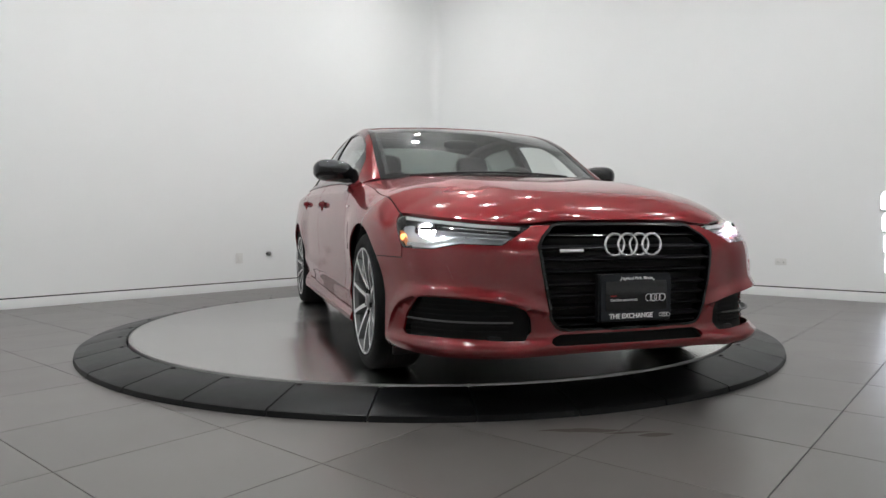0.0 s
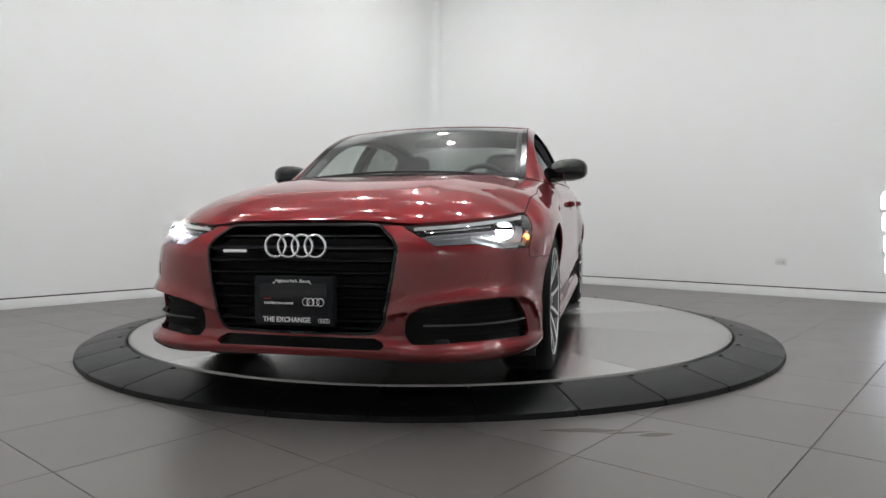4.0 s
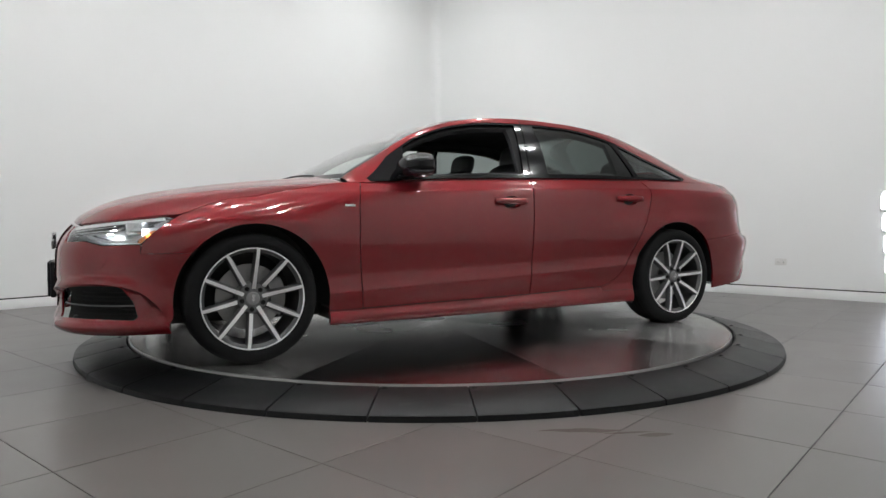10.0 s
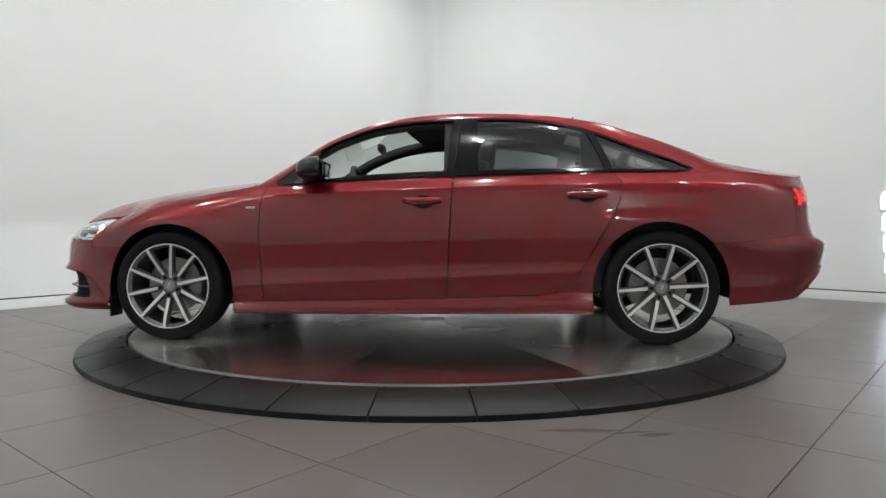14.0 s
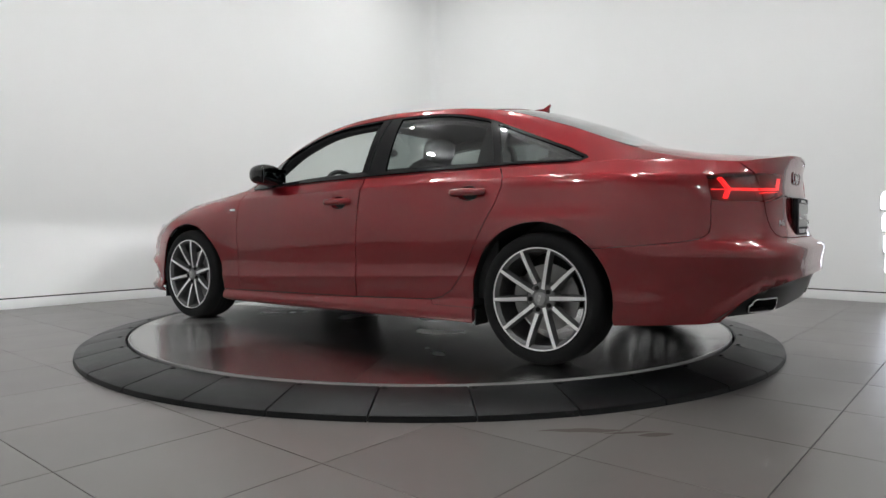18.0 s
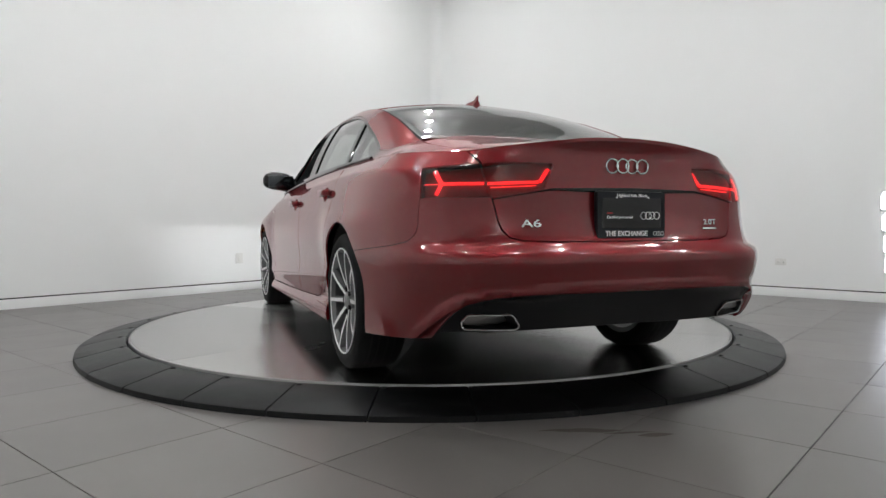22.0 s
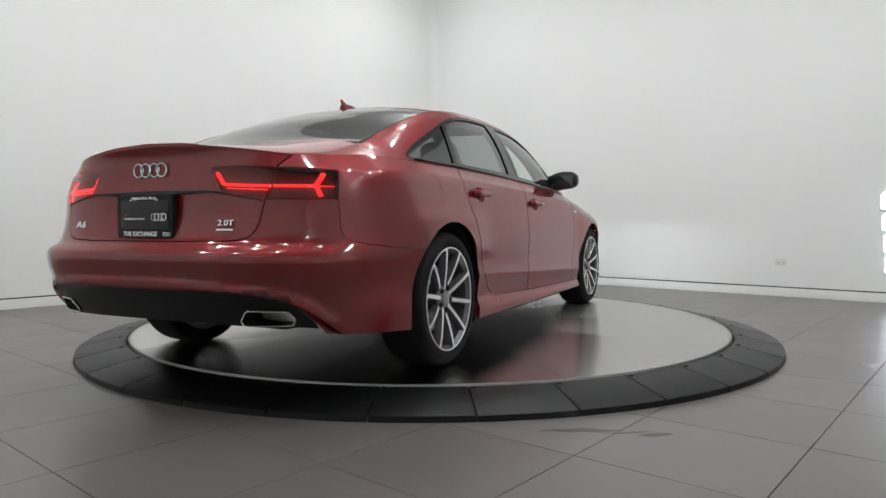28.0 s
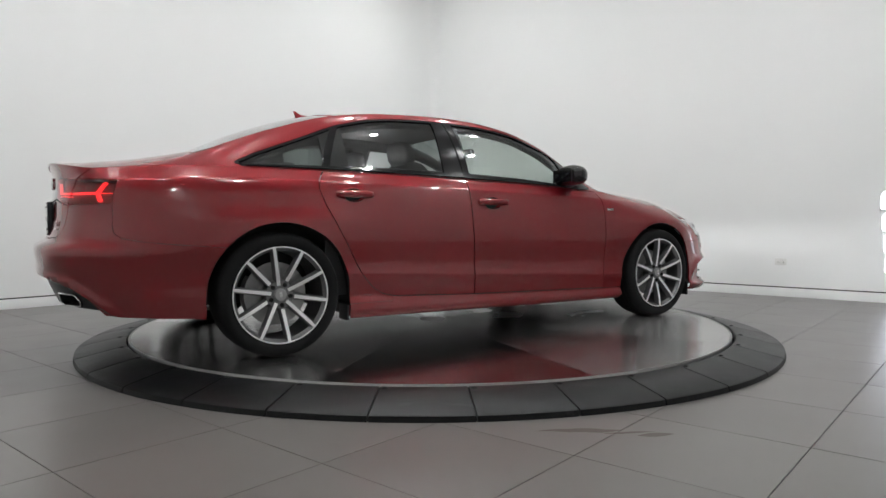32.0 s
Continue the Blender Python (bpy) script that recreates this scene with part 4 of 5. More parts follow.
    panel("boot_lid", [sheet(shell, contour, [shrunk(TAIL_IN, 0.004), mirror_u(shrunk(TAIL_IN, 0.004))], res=0.026, thick=0.02, gap=0.0038),
                       sheet(deck, lip + fore, thick=0.012, corner=0.0, gap=0.0015)], PAINT, car)

    # tail bumper and its black lower half
    border = [(5.085, 0.262), (5.112, 0.310), (5.148, 0.364), (5.188, 0.403), (5.27, 0.427), (5.40, 0.433), (UMAX, 0.434)]
    b_half = (arch_line(ARCH_R, 188, arch_angle(ARCH_R, 0.58, False), 16)[::1] + BUMPER_CUT_R + BOOT_CUT)
    b_low = border[::-1] + [on_side(-1.835, 0.228)]
    us = np.linspace(4.98, UMAX - 0.001, 44)
    folds = [[(u, foot_line(u) + d) for u in us] for d in (0.046, 0.002, -0.010)] + [[(u, z) for u in np.linspace(4.7, UMAX - 0.001, 40)] for z in (0.575, 0.592, 0.612)]
    panel("rear_bumper", [sheet(shell, b_half + mirror_u(b_half)[::-1] + mirror_u(b_low)[::-1] + b_low, res=0.026, thick=0.012, gap=0.0011, corner=0.004, lines=folds + [mirror_u(l) for l in folds])], PAINT, car)
    ex = [(tail_y(0.682, 0.33), 0.330), (tail_y(0.664, 0.33), 0.362), (tail_y(0.512, 0.33), 0.362), (tail_y(0.473, 0.33), 0.316), (tail_y(0.486, 0.33), 0.300), (tail_y(0.670, 0.33), 0.304)]
    d_low = [(5.105, 0.284), (5.16, 0.290), (5.3, 0.294), (UMAX, 0.296)]
    d_half = border[1:]
    diff = d_half + mirror_u(d_half[:-1])[::-1] + mirror_u(d_low[:-1]) + d_low[::-1]
    panel("rear_skirt", [sheet(shell, diff, [ex, mirror_u(ex)], res=0.026, thick=0.03, off=-0.006)], SATIN_BLACK, car, "satin black lower bumper")
    for mp in (lambda p: p, mirror_u):
        rim = [np.array(shell(u, z)) for u, z in dense(soften(mp(ex), 0.012), 0.02)]
        out = Vector((-1, 0, 0))
        bm = add_tube(bmesh.new(), [Vector(p) + out * 0.002 for p in rim], 0.0032, 8, True)
        pipe = part("exhaust_trim", bm, CHROME, car, "chrome exhaust surround")
        tun = bmesh.new()
        a = [tun.verts.new(Vector(p)) for p in rim]
        b = [tun.verts.new(Vector(p) - out * 0.14) for p in rim]
        n = len(a)
        for i in range(n):
            tun.faces.new((a[i], a[(i + 1) % n], b[(i + 1) % n], b[i]))
        tun.faces.new(b)
        part("tunnel", tun, VOID, pipe, "dark exhaust tunnel")

    # roof
    r_out = [(0.125 - 0.05 * (abs(y) / 0.6) ** 2, y) for y in np.linspace(-0.607, 0.607, 15)]
    r_side = [(x, rail_y(x)) for x in np.linspace(0.06, -1.04, 24)]
    r_back = [(-1.06 + 0.03 * (abs(y) / 0.6) ** 2, y) for y in np.linspace(0.600, -0.600, 15)]
    panel("roof", [sheet(roof, r_out + r_side + r_back + [(x, -y) for x, y in r_side[::-1]], thick=0.015, corner=0.0, gap=0.001)], PAINT, car)
    w_in = 0.005
    base = [(0.935 + 0.125 * (1 - (abs(y) / 0.69) ** 2), y) for y in np.linspace(0.688, -0.688, 21)]
    s_side = [(x, rail_y(x) - w_in) for x in np.linspace(0.08, 0.93, 16)]
    head = [(0.120 - 0.05 * (abs(y) / 0.6) ** 2, y) for y in np.linspace(-0.598, 0.598, 15)]
    panel("windscreen", [sheet(roof, head + s_side + base + [(x, -y) for x, y in s_side[::-1]], thick=0.0, off=-0.004, corner=0.0, res=0.05)], SCREEN, car, "clear windscreen")
    band = [(x, rail_y(x) - 0.036) for x in np.linspace(0.06, 0.91, 16)]
    inner = [(0.085 - 0.05 * (abs(y) / 0.6) ** 2, y) for y in np.linspace(-0.565, 0.565, 15)] + band + [(0.90 + 0.125 * (1 - (abs(y) / 0.66) ** 2), y) for y in np.linspace(0.655, -0.655, 21)] + [(x, -y) for x, y in band[::-1]]
    panel("windscreen_border", [sheet(roof, head + s_side + base + [(x, -y) for x, y in s_side[::-1]], [inner], thick=0.0, off=-0.0015, corner=0.0, gap=0.0)], GLOSS_BLACK, car, "black border of the windscreen")
    q_side = [(x, rail_y(x) - 0.012) for x in np.linspace(-1.04, -1.83, 16)]
    q_head = [(-1.055 + 0.03 * (abs(y) / 0.6) ** 2, y) for y in np.linspace(-0.595, 0.595, 15)]
    q_base = [(-1.84, y) for y in np.linspace(0.632, -0.632, 15)]
    panel("rear_window", [sheet(roof, q_head + q_side + q_base + [(x, -y) for x, y in q_side[::-1]], thick=0.0, off=-0.003, corner=0.0, res=0.05)], PRIVACY, car, "tinted rear window")


def shrunk(pts, g):
    if area(pts) < 0:
        pts = pts[::-1]
    return inset(pts, g)


def quarter_top(mirror):
    """The strip between the boot lid and the side's edge."""
    us = np.linspace(U_BOOT, round_x(-1.98, 0.95), 30)
    outer = [shell(u, edge_z(u))[:2] for u in us]
    x0, y0 = outer[0]
    outline = outer + [(-1.98, 0.650), (-2.1, 0.642), (x0 - 0.004, y0 - 0.006)]
    return [sheet(deck, outline, thick=0.01, corner=0.0, gap=0.0012, mirror=mirror)]


GLASS_TOP = [(0.82, 0.950), (0.67, 1.083), (0.488, 1.199), (0.35, 1.255), (0.212, 1.297), (0.07, 1.322), (-0.066, 1.335), (-0.311, 1.344), (-0.50, 1.345), (-0.665, 1.340), (-0.85, 1.318), (-1.024, 1.277), (-1.20, 1.212), (-1.40, 1.134), (-1.545, 1.078), (-1.645, 1.032), (-1.662, 1.018)]


def daylight(pad):
    """The outline of the side windows' opening on the cabin's side, moved inwards by pad metres."""
    top = [(x, cabin_v(x, z)) for x, z in GLASS_TOP]
    low = [(x, cabin_v(x, edge_at(x)[1] + 0.006)) for x in np.linspace(-1.625, 0.80, 24)]
    pts = [(x, v * 0.40) for x, v in top + low]
    if area(pts) < 0:
        pts = pts[::-1]
    return inset(dense(pts, 0.04), pad)


def flank(x, w):
    return cabin(x, w / 0.40)


def cabin_frame(mirror):
    xs = np.linspace(0.93, -1.985, 64)
    top = [(x, 0.40) for x in xs]
    low = [(x, 0.0) for x in xs[::-1]]
    return [sheet(flank, top + low, [daylight(0.0)], res=0.03, gap=0.0005, thick=0.005, corner=0.0, flip=True, mirror=mirror)]


def side_windows(car, mirror):
    """Black window frame with pillar trims, and the panes."""
    f = 0.018
    pad = daylight(0.001)
    belt = lambda x: cabin_v(x, edge_at(x)[1] + 0.022) * 0.40
    inner = daylight(f)

    def clip(x0t, x0b, x1t, x1b):
        """The part of the opening between two slanted lines (top x, bottom x)."""
        out = []
        for x, y in inner:
            k = y / 0.38
            a, b = x0b + (x0t - x0b) * k, x1b + (x1t - x1b) * k
            out.append((min(max(x, b), a), y))
        clean = [out[0]]
        for p in out[1:]:
            if math.hypot(p[0] - clean[-1][0], p[1] - clean[-1][1]) > 0.004:
                clean.append(p)
        return clean
    front = clip(0.55, 0.60, -0.262, -0.215)
    rear = clip(-0.395, -0.405, -0.990, -1.155)
    small = clip(-1.035, -1.20, -1.70, -1.70)
    panel("window_trim", [sheet(flank, pad, [front, rear, small], res=0.03, gap=0.0, thick=0.016, off=-0.002, corner=0.0, flip=True, mirror=mirror)], GLOSS_BLACK, car, "gloss black window frame and pillar trim")
    panes = [("rear_door_pane", rear, "tinted pane"), ("quarter_pane", small, "tinted pane")]
    if mirror:
        panes.insert(0, ("front_door_pane", front, "clear side pane"))
    for name, o, lab in panes:
        panel(name, [sheet(flank, o, res=0.05, gap=-0.004, thick=0.0, off=-0.009, corner=0.0, flip=True, mirror=mirror)], SCREEN if name == "front_door_pane" else PRIVACY, car, lab)
    # the joint between the two doors' frames
    panel("pillar_joint", [sheet(flank, [(-0.262, 0.030), (-0.268, 0.030), (-0.321, 0.372), (-0.315, 0.372)], res=0.03, gap=0.0, thick=0.0, off=0.0012, corner=0.0, flip=True, mirror=mirror)], VOID, car, "dark joint between the door frames")
    # dark strip under the glass
    pts = []
    for x in np.linspace(0.78, -1.60, 40):
        p = cabin(x, belt(x) / 0.40 * 0.5)
        pts.append((p[0], p[1] * (-1 if mirror else 1) * 1.0 + (-0.003 if mirror else 0.003), p[2]))
    part("waist_strip", add_tube(bmesh.new(), pts, 0.007, 6), GLOSS_BLACK, car, "gloss black waist strip")


def cup_hole(x, z):
    """The oval opening behind a door handle."""
    return [(round_x(x + 0.060 * math.cos(a), z), z + 0.036 * math.sin(a)) for a in np.linspace(0, 2 * math.pi, 29)[:-1]]


def handle(door, x, z, mirror, hole):
    """A pull handle over a scooped cup."""
    s = -1 if mirror else 1
    pts = []
    for i in range(17):
        t = i / 16
        w = x + 0.106 - 0.212 * t
        q = shell(round_x(w, z) * s, z)
        lift = min(1.0, min(t, 1 - t) / 0.09)
        pts.append((w, q[1] + s * (0.004 + 0.022 * lift ** 0.6), z))
    bm = bmesh.new()
    add_tube(bm, pts, lambda t: 0.0115 + 0.003 * math.sin(math.pi * t), 12)
    for v in bm.verts:
        v.co.z = z + (v.co.z - z) * 1.45
    part("door_handle", bm, PAINT, door, "red pull handle", 60)
    cup = bmesh.new()
    rings = []
    rim = [(u * s, w) for u, w in hole]
    for k, depth in ((1.03, 0.003), (0.96, 0.010), (0.80, 0.024), (0.5, 0.033), (0.15, 0.036)):
        cu, cz = np.mean([p[0] for p in rim]), np.mean([p[1] for p in rim])
        row = []
        for u, w in rim:
            p = shell(cu + (u - cu) * k, cz + (w - cz) * k)
            row.append(cup.verts.new((p[0], p[1] - s * depth, p[2])))
        rings.append(row)
    n = len(rim)
    for a, b in zip(rings, rings[1:]):
        for j in range(n):
            cup.faces.new((a[j], a[(j + 1) % n], b[(j + 1) % n], b[j]))
    cup.faces.new(rings[-1])
    part("handle_cup", cup, PAINT, door, "scooped handle cup", 60)


def ring_badge(name, parent, m, r, wire, pitch, mat, n=4):
    """Linked metal rings in a row."""
    bm = bmesh.new()
    for k in range(n):
        c = (k - (n - 1) / 2) * pitch
        pts = [(c + r * math.cos(a), r * math.sin(a), 0.002 * (1 if k % 2 else -1)) for a in np.linspace(0, 2 * math.pi, 41)[:-1]]
        add_tube(bm, pts, wire, 8, True, m)
    return part(name, bm, mat, parent, "four linked chrome rings")


def text_part(name, body, size, m, mat, parent, label="", extrude=0.0006, bold=1.0):
    cu = bpy.data.curves.new(name, "FONT")
    cu.body, cu.size, cu.extrude = body, size, extrude
    cu.align_x, cu.align_y = "CENTER", "CENTER"
    cu.offset = 0.0012 * size * bold * 10
    tmp = bpy.data.objects.new(name, cu)
    scene.collection.objects.link(tmp)
    me = bpy.data.meshes.new_from_object(tmp.evaluated_get(bpy.context.evaluated_depsgraph_get()))
    bpy.data.objects.remove(tmp)
    me.materials.clear()
    me.materials.append(mat)
    ob = new(name, me)
    ob.parent = parent
    ob.matrix_basis = m
    return tagged(ob, label)


def number_plate(car, m, size=(0.302, 0.156)):
    """A dark dealer plate: frame, face, screws and print. Its face looks along local z, x to its right."""
    w, h = size[0] / 2, size[1] / 2
    fr = bmesh.new()
    out = soften([(-w - 0.008, -h - 0.012), (w + 0.008, -h - 0.012), (w + 0.008, h + 0.01), (-w - 0.008, h + 0.01)], 0.012)
    add_prism(fr, out, -0.006, 0.004, m)
    plate = part("plate", fr, PLATE, car, "dark dealer plate with white lettering")
    fc = bmesh.new()
    add_prism(fc, soften([(-w + 0.012, -h + 0.026), (w - 0.012, -h + 0.026), (w - 0.012, h - 0.014), (-w + 0.012, h - 0.014)], 0.006), 0.0035, 0.0055, m)
    part("plate_face", fc, GLOSS_BLACK, plate, "glossy dark plate face")
    for s in (-1, 1):
        part("screw", lathe([(0.0005, 0.0095), (0.004, 0.009), (0.0055, 0.005)], 10, m @ pose(s * 0.075, h - 0.012, 0)), CHROME, plate, "plate screw")
    text_part("lettering", "Highland Park, Illinois", 0.0165, m @ pose(0, h - 0.004, 0.0062), PRINT, plate)
    text_part("lettering", "Certified pre-owned", 0.0145, m @ pose(-0.058, -0.010, 0.0062), PRINT, plate)
    text_part("lettering", "THE EXCHANGE", 0.0265, m @ pose(-0.025, -h + 0.004, 0.0062), PRINT, plate, bold=2.4)
    add = bmesh.new()
    add_prism(add, [(-0.013, -0.002), (0.013, -0.002), (0.013, 0.002), (-0.013, 0.002)], 0.0055, 0.0065, m @ pose(-0.105, 0.006, 0))
    part("bar", add, RED_PRINT, plate, "small red bar of print")
    ring_badge("ring_mark", plate, m @ pose(0.085, -0.004, 0.0065), 0.014, 0.0017, 0.020, PRINT)
    ring_badge("ring_mark", plate, m @ pose(0.128, -h + 0.004, 0.0062), 0.0075, 0.0011, 0.0108, PRINT)
    return plate


def facing(p, ahead=True):
    """A pose whose z looks forward (or back) and whose y points up."""
    r = Matrix(((0, 0, 1, 0), (1, 0, 0, 0), (0, 1, 0, 0), (0, 0, 0, 1))) if ahead else Matrix(((0, 0, -1, 0), (-1, 0, 0, 0), (0, 1, 0, 0), (0, 0, 0, 1)))
    return Matrix.Translation(p) @ r


def grille(car):
    """The black radiator grille: frame, sunk near-black sheet for the shade behind, bars, rings and plate."""
    whole = GRILLE + flipped(GRILLE[1:-1])[::-1]
    inner = shrunk(soften(whole, 0.012), 0.012)
    base = panel("grille", [sheet(shell, whole, [inner], res=0.03, gap=0.001, thick=0.045, off=0.005, corner=0.012)], GLOSS_BLACK, car, "gloss black radiator grille frame")
    panel("grille_back", [sheet(shell, shrunk(soften(whole, 0.012), 0.006), res=0.05, gap=0.0, thick=0.0, off=-0.045, corner=0.0)], VOID, base, "near-black sheet for the shade behind the bars")
    edge = curve((0.274, 0.30), (0.300, 0.356), (0.475, 0.397), (0.604, 0.420), (0.645, 0.396), (0.690, 0.345))
    for z in (0.649, 0.602, 0.556, 0.510, 0.460, 0.416, 0.372, 0.328, 0.300):
        half = edge(z) - 0.006
        us = np.linspace(-half, half, 25)
        rows = []
        bm = bmesh.new()
        for u in us:
            row = []
            for off, dz in ((-0.006, 0.0040), (-0.001, 0.0008), (-0.006, -0.0035), (-0.035, -0.011), (-0.035, 0.011)):
                p = shell(u, z)
                row.append(bm.verts.new((p[0] + off, p[1], p[2] + dz)))
            rows.append(row)
        for a, b in zip(rows, rows[1:]):
            for j in range(5):
                bm.faces.new((a[j], b[j], b[(j + 1) % 5], a[(j + 1) % 5]))
        part("grille_bar", bm, SATIN_BLACK if z < 0.63 else GLOSS_BLACK, base, "black grille bar")
    ring_badge("ring_emblem", base, facing((2.345, 0, 0.613)) , 0.0425, 0.0058, 0.0555, CHROME)
    add = box((-0.052, -0.007, 0), (0.052, 0.007, 0.004), 0.002, facing((2.328, -0.265, 0.592)))
    part("script_badge", add, CHROME, base, "small chrome script badge on the grille")
    mount = box((-0.165, -0.098, -0.03), (0.165, 0.092, -0.004), 0.006, facing((2.362, 0.0, 0.408)))
    part("plate_mount", mount, SATIN_BLACK, base, "black plate mount")
    number_plate(car, facing((2.367, 0.0, 0.408)))


def intake_set(car):
    """Black mesh and a thin blade in each lower air intake."""
    for mp in (lambda p: p, flipped):
        back = panel("air_intake", [sheet(shell, mp(INTAKE), res=0.04, gap=-0.004, thick=0.0, off=-0.040, corner=0.005)], VOID, car, "black lower air intake")
        bm = bmesh.new()
        sg = 1 if mp(INTAKE)[0][0] > 0 else -1
        rows = []
        for u in np.linspace(0.515, 0.940, 20):
            z = 0.314 + 0.006 * (u - 0.5)
            row = []
            for off, dz in ((-0.010, 0.004), (-0.004, 0.002), (-0.004, -0.003), (-0.03, -0.006)):
                q = np.array(shell(sg * u, z))
                n = Vector((q[0] - 1.3, q[1] * 0.6, 0)).normalized()
                row.append(bm.verts.new((q[0] + n.x * off, q[1] + n.y * off, z + dz)))
            rows.append(row)
        for a, b in zip(rows, rows[1:]):
            for j in range(4):
                bm.faces.new((a[j], b[j], b[(j + 1) % 4], a[(j + 1) % 4]))
        part("intake_blade", bm, ALLOY_GREY, back, "thin grey blade")
        for z in (0.275, 0.295, 0.335, 0.355, 0.375):
            us = [u for u in np.linspace(0.53, 0.935, 20) if inside(np.array([[u, z]]), INTAKE)[0]]
            pts = []
            for u in us:
                q = np.array(shell(sg * u, z))
                n = Vector((q[0] - 1.3, q[1] * 0.6, 0)).normalized()
                pts.append((q[0] - n.x * 0.034, q[1] - n.y * 0.034, z))
            part("intake_bar", add_tube(bmesh.new(), pts, 0.003, 6), VOID, back, "thin black bar")
    slot = [(0.0, 0.268), (0.345, 0.270), (0.39, 0.240), (0.37, 0.216), (0.0, 0.212)]
    panel("chin_slot", [sheet(shell, slot + flipped(slot[1:-1])[::-1], res=0.05, gap=-0.003, thick=0.0, off=-0.03, corner=0.0)], VOID, car, "dark slot above the chin")


def headlamps(car):
    def one(mp, mirror):
        sg = -1 if mirror else 1
        lamp = panel("headlight", [sheet(shell, mp(LAMP), res=0.03, gap=0.002, thick=0.0, off=-0.002, corner=0.008)], LENS, car, "clear headlight lens")
        lamp.visible_shadow = False
        panel("bezel", [sheet(shell, mp(LAMP), [shrunk(soften(LAMP, 0.008), 0.005) if not mirror else flipped(shrunk(soften(LAMP, 0.008), 0.005))], res=0.03, gap=0.0012, thick=0.05, off=-0.004, corner=0.008)], GLOSS_BLACK, lamp, "black headlight rim")
        panel("bucket", [sheet(shell, mp(LAMP), res=0.03, gap=-0.002, thick=0.0, off=-0.055, corner=0.0)], LAMP_GREY, lamp, "grey headlight housing")
        # light blades: upper line, lower line and the hooked end
        def blade(name, pts, h, off, mat, lab):
            bm = bmesh.new()
            rows = []
            for u, z in pts:
                q = np.array(shell(sg * u, z))
                n = Vector((q[0] - 1.3, q[1] * 0.6, 0)).normalized()
                row = []
                for dz, o in ((h / 2, off), (-h / 2, off), (-h / 2, off - 0.03), (h / 2, off - 0.03)):
                    row.append(bm.verts.new((q[0] + n.x * o, q[1] + n.y * o, z + dz)))
                rows.append(row)
            for a, b in zip(rows, rows[1:]):
                for j in range(4):
                    bm.faces.new((a[j], b[j], b[(j + 1) % 4], a[(j + 1) % 4]))
            bm.faces.new(rows[0])
            bm.faces.new(rows[-1][::-1])
            part(name, bm, mat, lamp, lab)
        lin = lambda a, b, n=8: [(a[0] + (b[0] - a[0]) * i / n, a[1] + (b[1] - a[1]) * i / n) for i in range(n + 1)]
        blade("light_strip", lin((0.49, 0.676), (0.62, 0.685)) + lin((0.64, 0.686), (0.80, 0.702)) + lin((0.82, 0.704), (1.0, 0.722)), 0.013, -0.012, DAYLIGHT_LED, "lit white light strip")
        blade("light_strip", lin((0.70, 0.642), (0.82, 0.617)) + lin((0.83, 0.615), (0.95, 0.617)), 0.012, -0.012, LAMP_SILVER, "silver lower light strip")
        blade("light_strip", lin((0.985, 0.69), (1.03, 0.715)), 0.012, -0.014, LAMP_SILVER, "silver hooked strip")
        for z0, z1 in ((0.662, 0.684), (0.648, 0.668), (0.635, 0.650)):
            blade("fin", lin((0.535, z0), (0.80, z1)), 0.003, -0.022, LAMP_SILVER, "silver fin")
        # projector
        q = Vector(shell(sg * 0.875, 0.668))
        n = Vector((q.x - 1.3, q.y * 0.6, 0)).normalized()
        c = q - n * 0.045
        m = Matrix.Translation(c) @ Vector((1, 0, 0)).to_track_quat("Z", "Y").to_matrix().to_4x4()
        part("projector_ring", lathe([(0.030, -0.048), (0.036, -0.045), (0.038, 0.018), (0.034, 0.021), (0.0315, 0.012), (0.030, -0.048)], 28, m), LAMP_SILVER, lamp, "silver projector ring")
        part("projector", lathe([(0.0005, -0.040), (0.020, -0.038), (0.0295, -0.030)], 24, m), LENS_GLOW, lamp, "lit projector bowl")
        # the burner: a thin bright line under a shade that cuts the beam off at its own height
        part("burner", box((c.x - 0.024, c.y - 0.022, c.z - 0.0010), (c.x - 0.021, c.y + 0.022, c.z + 0.0010)), BEAM, lamp, "burner line of the projector")
        part("beam_shade", box((c.x + 0.018, c.y - 0.032, c.z + 0.0005), (c.x + 0.020, c.y + 0.032, c.z + 0.018)), VOID, lamp, "dark shade over the beam")
        part("burner_hood", box((c.x - 0.026, c.y - 0.029, c.z + 0.0035), (c.x + 0.018, c.y + 0.029, c.z + 0.0050)), VOID, lamp, "dark hood over the burner")
        a = Vector(shell(sg * 0.978, 0.641))
        an = Vector((a.x - 1.3, a.y * 0.6, 0)).normalized()
        m2 = Matrix.Translation(a - an * 0.024) @ an.to_track_quat("Z", "Y").to_matrix().to_4x4()
        part("side_marker", lathe([(0.0005, 0.010), (0.010, 0.008), (0.016, 0.0)], 16, m2), AMBER, lamp, "lit amber marker")
        panel("amber_reflector", [sheet(shell, mp([(0.945, 0.613), (0.968, 0.609), (1.012, 0.680), (0.988, 0.676)]), res=0.03, gap=0.0, thick=0.006, off=-0.016, corner=0.006)], AMBER_PLASTIC, lamp, "amber corner reflector")
        # washer cover
        wash = [(0.739, 0.481), (0.762, 0.534), (0.856, 0.540), (0.832, 0.493)]
        panel("washer_cover", [sheet(shell, mp(wash), res=0.02, gap=0.002, thick=0.004, off=0.0022, corner=0.006)], PAINT, car, "small red headlight washer cover")
    twin(one)


